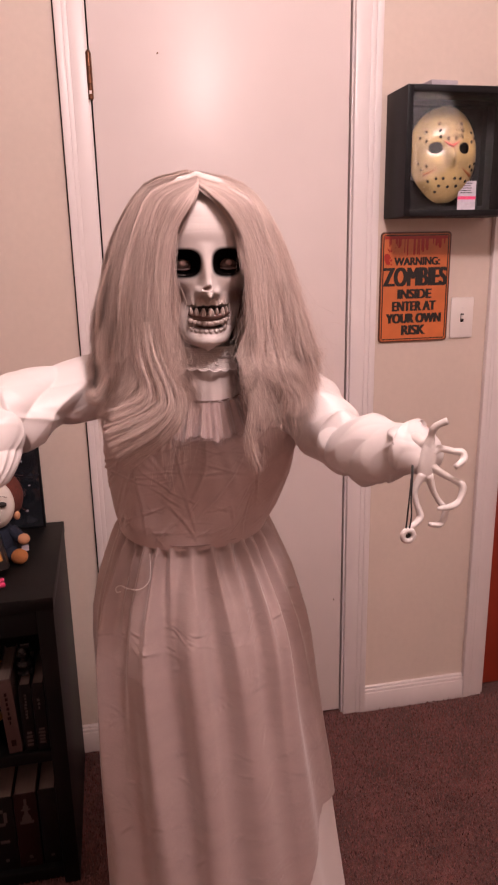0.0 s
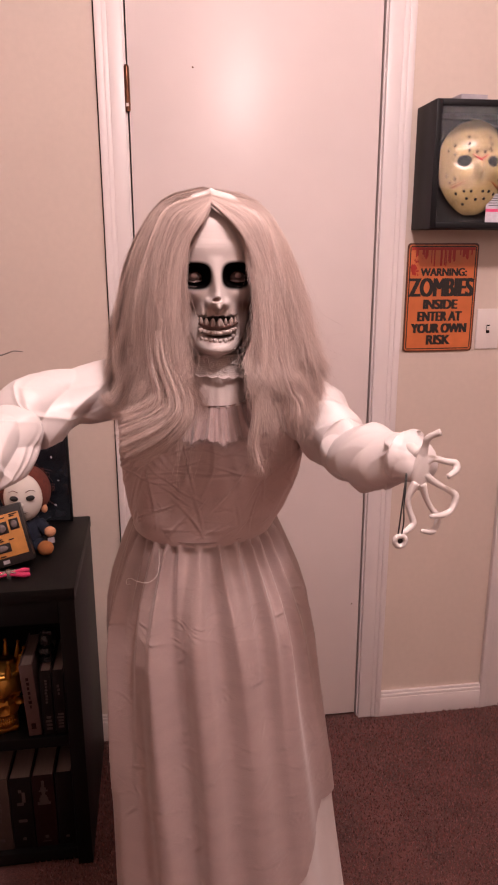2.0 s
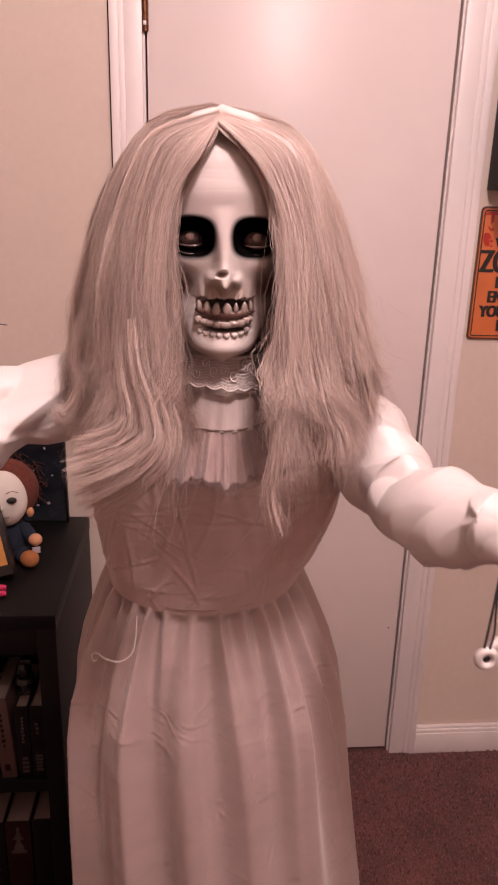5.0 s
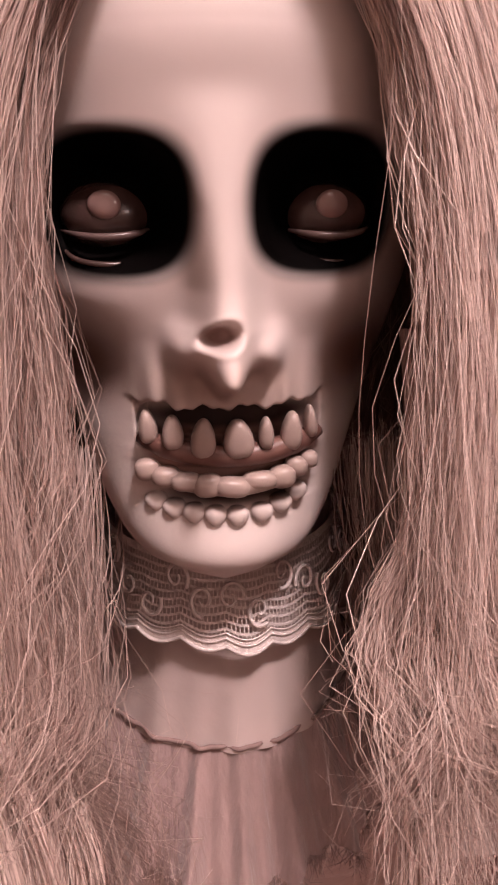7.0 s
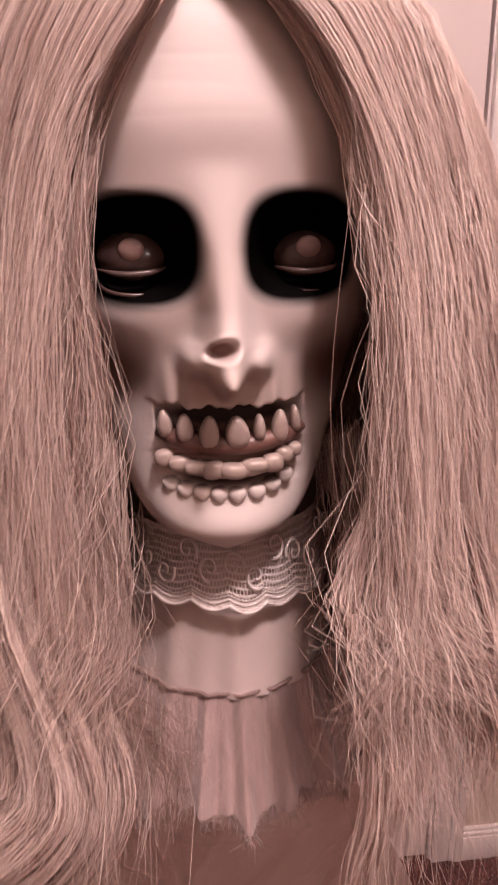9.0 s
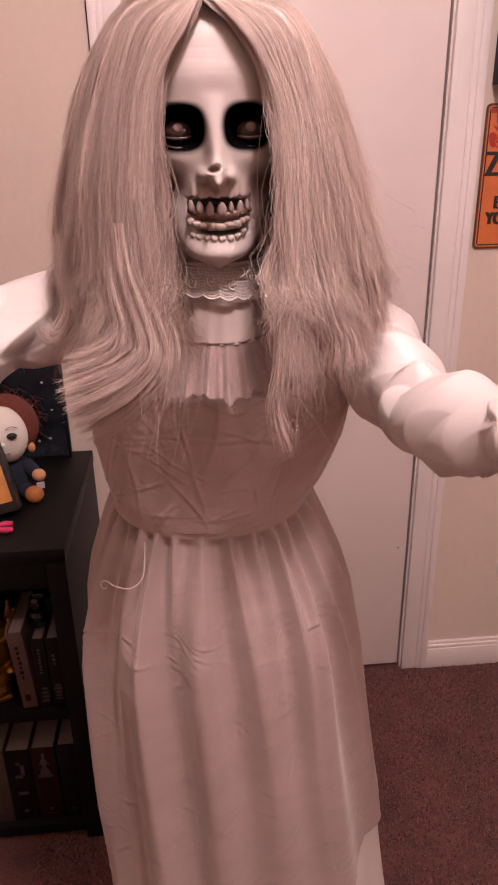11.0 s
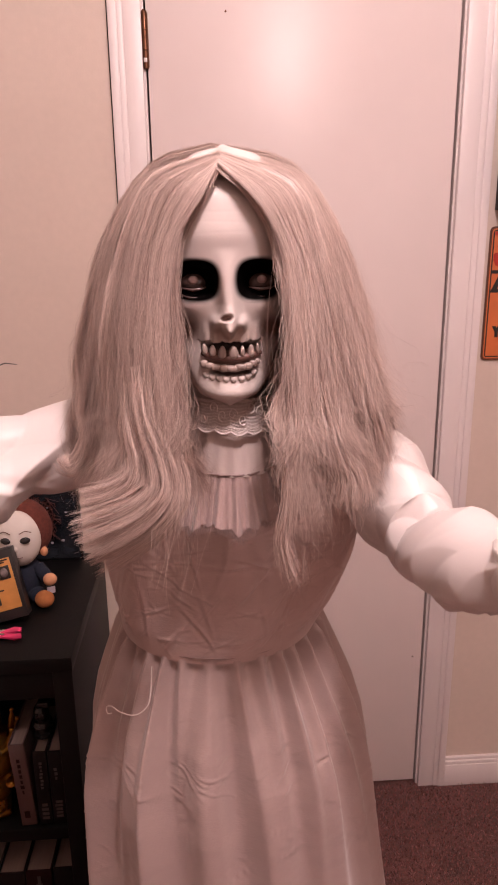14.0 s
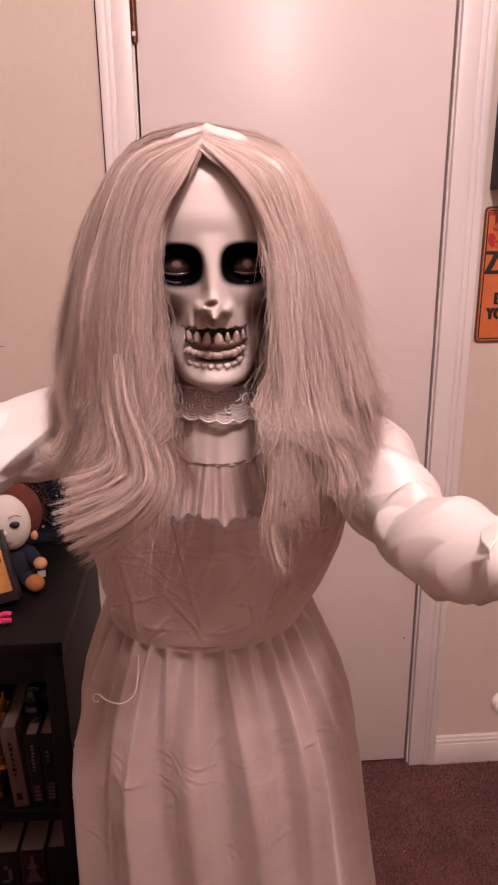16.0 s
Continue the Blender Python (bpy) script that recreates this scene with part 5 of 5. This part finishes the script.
# book colours darkened: the shade inside the bookcase is put into them
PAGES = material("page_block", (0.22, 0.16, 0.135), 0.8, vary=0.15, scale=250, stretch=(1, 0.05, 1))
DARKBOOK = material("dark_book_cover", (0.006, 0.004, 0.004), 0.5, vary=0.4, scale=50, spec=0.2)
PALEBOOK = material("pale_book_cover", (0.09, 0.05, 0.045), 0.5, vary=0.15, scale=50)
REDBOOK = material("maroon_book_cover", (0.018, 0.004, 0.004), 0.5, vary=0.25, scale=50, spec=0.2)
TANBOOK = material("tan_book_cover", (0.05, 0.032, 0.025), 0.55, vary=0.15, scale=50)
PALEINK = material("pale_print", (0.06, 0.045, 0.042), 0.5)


def book(x, w, h, d, z, cover, label, marks, tilt=0.0, yf=-0.455):
    """A book standing with its spine to the front: cover boards, spine, page block and printed marks."""
    ob = new("book")
    ob.matrix_basis = Matrix.Translation((x, yf, z)) @ pose(0, 0, 0, 0, tilt, 0)
    tagged(ob, label, "book", "books on the shelves")
    bm = bmesh.new()
    box(bm, 0, w, 0, 0.004, 0, h, bevel=0.0015)
    box(bm, 0, 0.0025, 0.004, d, 0, h)
    box(bm, w - 0.0025, w, 0.004, d, 0, h)
    part("cover", bm, cover, ob)
    part("page_block", boxm(0.0027, w - 0.0027, 0.0045, d - 0.004, 0.003, h - 0.004), PAGES, ob, "cream page block", smooth=False)
    for x0, x1, z0, z1 in marks:
        part("print_bar", boxm(x0 * w, x1 * w, -0.0008, 0.0008, z0 * h, z1 * h), PALEINK if cover is not PALEBOOK else REDBOOK, ob, smooth=False)
    return ob


def column(z0, z1, n, x0=0.35, x1=0.62, seed=1):
    """A column of short bars, for spine lettering that cannot be read."""
    g = random.Random(seed)
    step = (z1 - z0) / n
    return [(x0 + g.uniform(0, 0.08), x1 - g.uniform(0, 0.08), z0 + k * step, z0 + (k + 0.62) * step) for k in range(n)]


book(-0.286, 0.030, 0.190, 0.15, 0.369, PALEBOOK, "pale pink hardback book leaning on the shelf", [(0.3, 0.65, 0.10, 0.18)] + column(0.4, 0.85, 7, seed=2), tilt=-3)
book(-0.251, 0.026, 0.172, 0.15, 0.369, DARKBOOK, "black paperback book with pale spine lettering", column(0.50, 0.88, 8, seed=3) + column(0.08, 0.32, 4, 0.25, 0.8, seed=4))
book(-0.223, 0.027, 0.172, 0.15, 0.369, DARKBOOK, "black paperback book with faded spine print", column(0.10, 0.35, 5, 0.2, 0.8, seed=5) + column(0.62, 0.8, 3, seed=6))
CHESS = [(0.38, 0.62, 0.80, 0.84), (0.44, 0.56, 0.84, 0.93), (0.30, 0.70, 0.78, 0.80), (0.36, 0.64, 0.70, 0.73), (0.42, 0.58, 0.73, 0.78), (0.20, 0.80, 0.60, 0.64), (0.30, 0.70, 0.64, 0.70)]
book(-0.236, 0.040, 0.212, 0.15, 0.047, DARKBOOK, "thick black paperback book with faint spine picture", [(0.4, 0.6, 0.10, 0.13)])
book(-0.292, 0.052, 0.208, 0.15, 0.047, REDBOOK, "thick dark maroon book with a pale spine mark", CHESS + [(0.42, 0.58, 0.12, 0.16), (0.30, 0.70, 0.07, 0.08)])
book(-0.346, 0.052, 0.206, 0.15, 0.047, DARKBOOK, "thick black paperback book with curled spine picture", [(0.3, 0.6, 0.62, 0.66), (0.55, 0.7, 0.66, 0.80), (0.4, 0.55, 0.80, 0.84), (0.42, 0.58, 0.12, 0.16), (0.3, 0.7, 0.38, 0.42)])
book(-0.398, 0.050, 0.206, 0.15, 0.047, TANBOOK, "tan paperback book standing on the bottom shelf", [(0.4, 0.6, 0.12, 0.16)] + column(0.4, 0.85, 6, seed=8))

# gold darkened as well, for the shade in the shelf
GOLD = material("gold_paint", (0.36, 0.16, 0.028), 0.35, metal=0.9, vary=0.25, scale=40)
BLACKGLOSS = material("black_gloss_resin", (0.015, 0.012, 0.014), 0.22, vary=0.3, scale=60)


def gold_skull():
    """A gilded skull wearing a toothed crown: one plain mesh."""
    bm = bmesh.new()
    ball(bm, (0, 0, 0.115), (0.052, 0.064, 0.055), 28, 20)
    ball(bm, (0, -0.030, 0.066), (0.036, 0.034, 0.034), 20, 14)
    ball(bm, (0, -0.034, 0.032), (0.030, 0.028, 0.022), 20, 12)
    box(bm, -0.030, 0.030, -0.05, 0.03, 0, 0.02, bevel=0.008)
    for v in bm.verts:
        for ex in (-0.022, 0.022):
            d = math.hypot((v.co.x - ex) / 0.015, (v.co.z - 0.095) / 0.013)
            if v.co.y < 0 and d < 1:
                v.co.y += 0.022 * (1 - d * d)
        d = math.hypot(v.co.x / 0.008, (v.co.z - 0.072) / 0.011)
        if v.co.y < 0 and d < 1:
            v.co.y += 0.012 * (1 - d * d)
    for sx in (-1, 1):
        ball(bm, (sx * 0.036, -0.040, 0.078), (0.014, 0.016, 0.008), 12, 8)
    for k in range(7):
        ball(bm, (-0.018 + 0.006 * k, -0.061 + 0.9 * (-0.018 + 0.006 * k) ** 2 * 20, 0.046), (0.0028, 0.004, 0.006), 8, 6)
        ball(bm, (-0.018 + 0.006 * k, -0.060 + 0.9 * (-0.018 + 0.006 * k) ** 2 * 20, 0.034), (0.0028, 0.004, 0.0055), 8, 6)
    lathe(bm, [(0.049, 0.142), (0.053, 0.144), (0.053, 0.152), (0.050, 0.154), (0.049, 0.156)], seg=30)
    for k in range(10):
        a = 2 * math.pi * k / 10
        tube(bm, [(0.051 * math.cos(a), 0.051 * math.sin(a), 0.152), (0.055 * math.cos(a), 0.055 * math.sin(a), 0.175), (0.057 * math.cos(a), 0.057 * math.sin(a), 0.190)], [0.009, 0.006, 0.002], 8)
        ball(bm, (0.057 * math.cos(a), 0.057 * math.sin(a), 0.192), 0.0045, 8, 6)
    ob = part("crowned_skull", bm, GOLD)
    ob.location = (-0.352, -0.390, 0.3685)
    ob.rotation_euler = (0, 0, radians(14))
    return tagged(ob, "gilded crowned skull ornament standing on the bookcase shelf", "ornament")


gold_skull()
bm = bmesh.new()
lathe(bm, [(0.016, 0), (0.020, 0.003), (0.019, 0.008), (0.012, 0.012), (0.014, 0.02), (0.020, 0.026), (0.017, 0.036), (0.009, 0.040)], seg=20)
ball(bm, (0, -0.003, 0.056), (0.015, 0.017, 0.020), 18, 12)
box(bm, -0.006, 0.017, -0.012, 0.012, 0.068, 0.080, bevel=0.003)
for sx in (-1, 1):
    ball(bm, (sx * 0.006, -0.019, 0.058), (0.004, 0.003, 0.004), 8, 6)
ob = part("small_bust", bm, BLACKGLOSS)
ob.location = (-0.238, -0.405, 0.542)
tagged(ob, "small glossy black bust standing on books", "ornament")

POSTER = material("dark_glossy_print", (0.014, 0.016, 0.021), 0.12, vary=0.6, scale=18, coat=0.5, wear_scale=25)
poster = thing("framed_print", "dark glossy framed print leaning on the bookcase against the wall", "picture", at=(-0.358, -0.065, 0.760))
part("frame", boxm(-0.160, 0.160, 0.0, 0.016, 0.0, 0.262, bevel=0.0015), BLACKFRAME, poster)
part("print", boxm(-0.152, 0.154, -0.0015, 0.001, 0.006, 0.256), POSTER, poster, "dark glossy print", smooth=False)
g = random.Random(3)
for k in range(7):
    x, z, s_ = 0.07 + g.uniform(0, 0.07), 0.04 + g.uniform(0, 0.17), g.uniform(0.0015, 0.004)
    bm = bmesh.new()
    ball(bm, (x, -0.0016, z), (s_, 0.0006, s_ * g.uniform(0.4, 1.4)), 7, 5)
    part("pale_fleck", bm, CARD, poster)
bm = bmesh.new()
g = random.Random(8)
for k in range(240):
    a, b_ = g.uniform(0, 2 * math.pi), g.uniform(0, 1)
    x, z = 0.05 + 0.05 * math.cos(a) * b_, 0.115 + 0.06 * math.sin(a) * b_
    tube(bm, [(x, -0.002, z), (x + g.uniform(-0.02, 0.02), -0.010, z + g.uniform(-0.02, 0.02)), (x + g.uniform(-0.03, 0.03), -0.012, z - g.uniform(0.0, 0.04))], [0.0011, 0.0009, 0.0004], 3)
wig = part("wig_tuft", bm, material("rust_hair", (0.075, 0.016, 0.010), 0.6, vary=0.4, scale=60))
wig.location = (-0.352, -0.068, 0.760)
tagged(wig, "tousled dark red hair tuft hanging before the print", "wig")

# plush doll: one plain mesh
fig2 = Shape()
PLUSH_W = material("white_plush_face", (0.74, 0.68, 0.62), 0.75, vary=0.05, scale=60, bump=0.2, bump_scale=300)
PLUSH_N = material("navy_plush", (0.010, 0.014, 0.030), 0.9, vary=0.3, scale=150, bump=0.4, bump_scale=400)
PLUSH_B = material("brown_plush", (0.12, 0.028, 0.018), 0.95, vary=0.4, scale=150, bump=0.6, bump_scale=400)
PLUSH_S = material("peach_plush", (0.62, 0.30, 0.16), 0.85, vary=0.1, scale=120, bump=0.3, bump_scale=400)
PLUSH_T = material("tan_plush", (0.42, 0.15, 0.045), 0.9, vary=0.15, scale=120, bump=0.3, bump_scale=400)
PC = (-0.288, -0.245, 0.760)


def plush(c, r, m, turn=None, n=18):
    fig2.egg((PC[0] + c[0], PC[1] + c[1], PC[2] + c[2]), r, m, turn, n)


plush((0, 0.014, 0.152), (0.063, 0.046, 0.067), PLUSH_B)
plush((0, -0.018, 0.144), (0.046, 0.036, 0.060), PLUSH_W)
plush((0.046, -0.004, 0.108), (0.008, 0.007, 0.011), PLUSH_S)
for sx in (-1, 1):
    plush((sx * 0.019 + 0.004, -0.0515, 0.153), (0.0105, 0.005, 0.0068), CORD, pose(0, 0, 0, 0, sx * -8, 0), 12)
    fig2.limb([(PC[0] + sx * 0.009 + 0.004, PC[1] - 0.0535, PC[2] + 0.168), (PC[0] + sx * 0.020 + 0.004, PC[1] - 0.052, PC[2] + 0.173), (PC[0] + sx * 0.031 + 0.004, PC[1] - 0.046, PC[2] + 0.168)], [0.0008] * 3, PLUSH_B, 5)
plush((0.003, -0.0535, 0.136), (0.004, 0.004, 0.006), PLUSH_W, None, 10)
fig2.limb([(PC[0] - 0.007, PC[1] - 0.0515, PC[2] + 0.116), (PC[0] + 0.004, PC[1] - 0.0525, PC[2] + 0.115), (PC[0] + 0.014, PC[1] - 0.0505, PC[2] + 0.116)], [0.0007] * 3, PLUSH_B, 5)
plush((0.004, 0.0, 0.048), (0.038, 0.034, 0.046), PLUSH_N)
fig2.limb([(PC[0] + 0.030, PC[1] - 0.005, PC[2] + 0.072), (PC[0] + 0.045, PC[1] - 0.018, PC[2] + 0.062), (PC[0] + 0.054, PC[1] - 0.028, PC[2] + 0.055)], [0.015, 0.014, 0.013], PLUSH_N, 12)
plush((0.060, -0.034, 0.058), (0.014, 0.013, 0.013), PLUSH_S)
fig2.limb([(PC[0] + 0.015, PC[1] - 0.01, PC[2] + 0.022), (PC[0] + 0.035, PC[1] - 0.03, PC[2] + 0.020)], [0.018, 0.017], PLUSH_N, 12)
plush((0.048, -0.045, 0.0195), (0.0195, 0.017, 0.0185), PLUSH_T)
plush((-0.040, -0.045, 0.0195), (0.0195, 0.017, 0.0185), PLUSH_T)
tagged(fig2.build("plush_doll"), "seated plush doll with white mask face and navy suit", "doll")
tg = thing("fabric_tag", "small pale woven label on the plush doll's arm", "label", at=(PC[0] + 0.062, PC[1] - 0.040, PC[2] + 0.036), turn=20)
part("label", boxm(-0.008, 0.008, -0.001, 0.001, -0.006, 0.008), CARD, tg, smooth=False)

BOXORANGE = material("orange_box_print", (0.60, 0.27, 0.075), 0.4, vary=0.25, scale=45)
BOXBLACK = material("black_box_card", (0.020, 0.016, 0.016), 0.35, vary=0.2)
BLISTER = material("grey_blister", (0.20, 0.16, 0.16), 0.15, vary=0.5, scale=120, coat=0.4)
toy = new("toy_box")
toy.matrix_basis = pose(-0.328, -0.352, 0.760, -14, -12, 6) @ Matrix.Diagonal((1.2, 1.2, 1.2, 1))
tagged(toy, "orange and black boxed toy pack leaning on the plush doll", "box")
part("carton", boxm(-0.062, 0.062, -0.012, 0.016, 0.003, 0.118, bevel=0.001), BOXBLACK, toy)
part("front_print", boxm(-0.058, 0.056, -0.0135, -0.011, 0.020, 0.104, bevel=0.0004), BOXORANGE, toy, "orange printed front panel")
for x0, x1, z0, z1 in ((0.004, 0.030, 0.066, 0.090), (-0.030, 0.000, 0.062, 0.086), (-0.052, -0.034, 0.060, 0.084), (-0.010, 0.026, 0.030, 0.048), (-0.050, -0.016, 0.026, 0.046), (0.034, 0.052, 0.070, 0.092)):
    w_ = part("window", boxm(x0, x1, -0.0150, -0.0120, z0, z1, bevel=0.001), BOXBLACK, toy, "dark picture panel")
    bm = bmesh.new()
    ball(bm, ((x0 + x1) / 2, -0.0150, (z0 + z1) / 2), ((x1 - x0) * 0.36, 0.004, (z1 - z0) * 0.36), 12, 8)
    part("miniature", bm, BLISTER, w_)
g = random.Random(6)
for k in range(20):
    x, z = g.uniform(-0.054, 0.046), g.choice([0.052, 0.056, 0.022, 0.0965, 0.100])
    part("print_bar", boxm(x, x + g.uniform(0.004, 0.010), -0.0146, -0.0130, z, z + 0.0022), BLACKINK, toy, smooth=False)
part("price_tag", boxm(0.004, 0.016, -0.0135, -0.0115, 0.008, 0.015), CARD, toy, smooth=False)

STEEL = material("bright_steel", (0.6, 0.55, 0.53), 0.25, metal=0.9, vary=0.1)
clip = thing("pink_clamp", "small pink plastic spring clamp lying on the bookcase", "clamp", at=(-0.303, -0.408, 0.760), turn=12)
for sx in (-1, 1):
    bm = bmesh.new()
    tube(bm, [(-0.052, sx * 0.012, 0.010), (-0.020, sx * 0.004, 0.011), (0.006, -sx * 0.004, 0.010), (0.030, -sx * 0.013, 0.009), (0.042, -sx * 0.011, 0.008)], [0.0055, 0.005, 0.005, 0.0062, 0.005], 10)
    part("handle", bm, PINK, clip)
    bm = bmesh.new()
    tube(bm, [(-0.022, sx * 0.008, 0.014), (-0.004, -sx * 0.002, 0.016), (0.012, -sx * 0.008, 0.014)], [0.002, 0.0025, 0.002], 8)
    part("jaw", bm, STEEL, clip, "steel spring arm")
bm = bmesh.new()
lathe(bm, [(0.006, 0), (0.007, 0.002), (0.007, 0.018), (0.005, 0.021)], (-0.004, 0, 0.0), 14)
part("pivot", bm, STEEL, clip, "steel pivot")

# a dark twig reaching in above the bookcase, standing on it
twig = thing("twig_stem", "thin dark bare twig in a bottle on the bookcase", "twig", at=(-0.60, -0.22, 0.760))
bm = bmesh.new()
lathe(bm, [(0.030, 0), (0.033, 0.004), (0.034, 0.09), (0.028, 0.11), (0.012, 0.13), (0.011, 0.165), (0.013, 0.168)], seg=20)
part("bottle", bm, BLACKGLOSS, twig, "black glass bottle")
bm = bmesh.new()
tube(bm, [(0, 0, 0.10), (0.004, 0, 0.25), (0.03, 0, 0.38), (0.10, 0, 0.46), (0.18, 0, 0.505), (0.235, 0, 0.500), (0.262, 0, 0.490), (0.285, 0, 0.487), (0.312, 0, 0.497), (0.334, 0, 0.494)], [0.003, 0.0028, 0.0024, 0.002, 0.0017, 0.0014, 0.0013, 0.0013, 0.0011, 0.0007], 7)
part("stem", bm, CORD, twig)
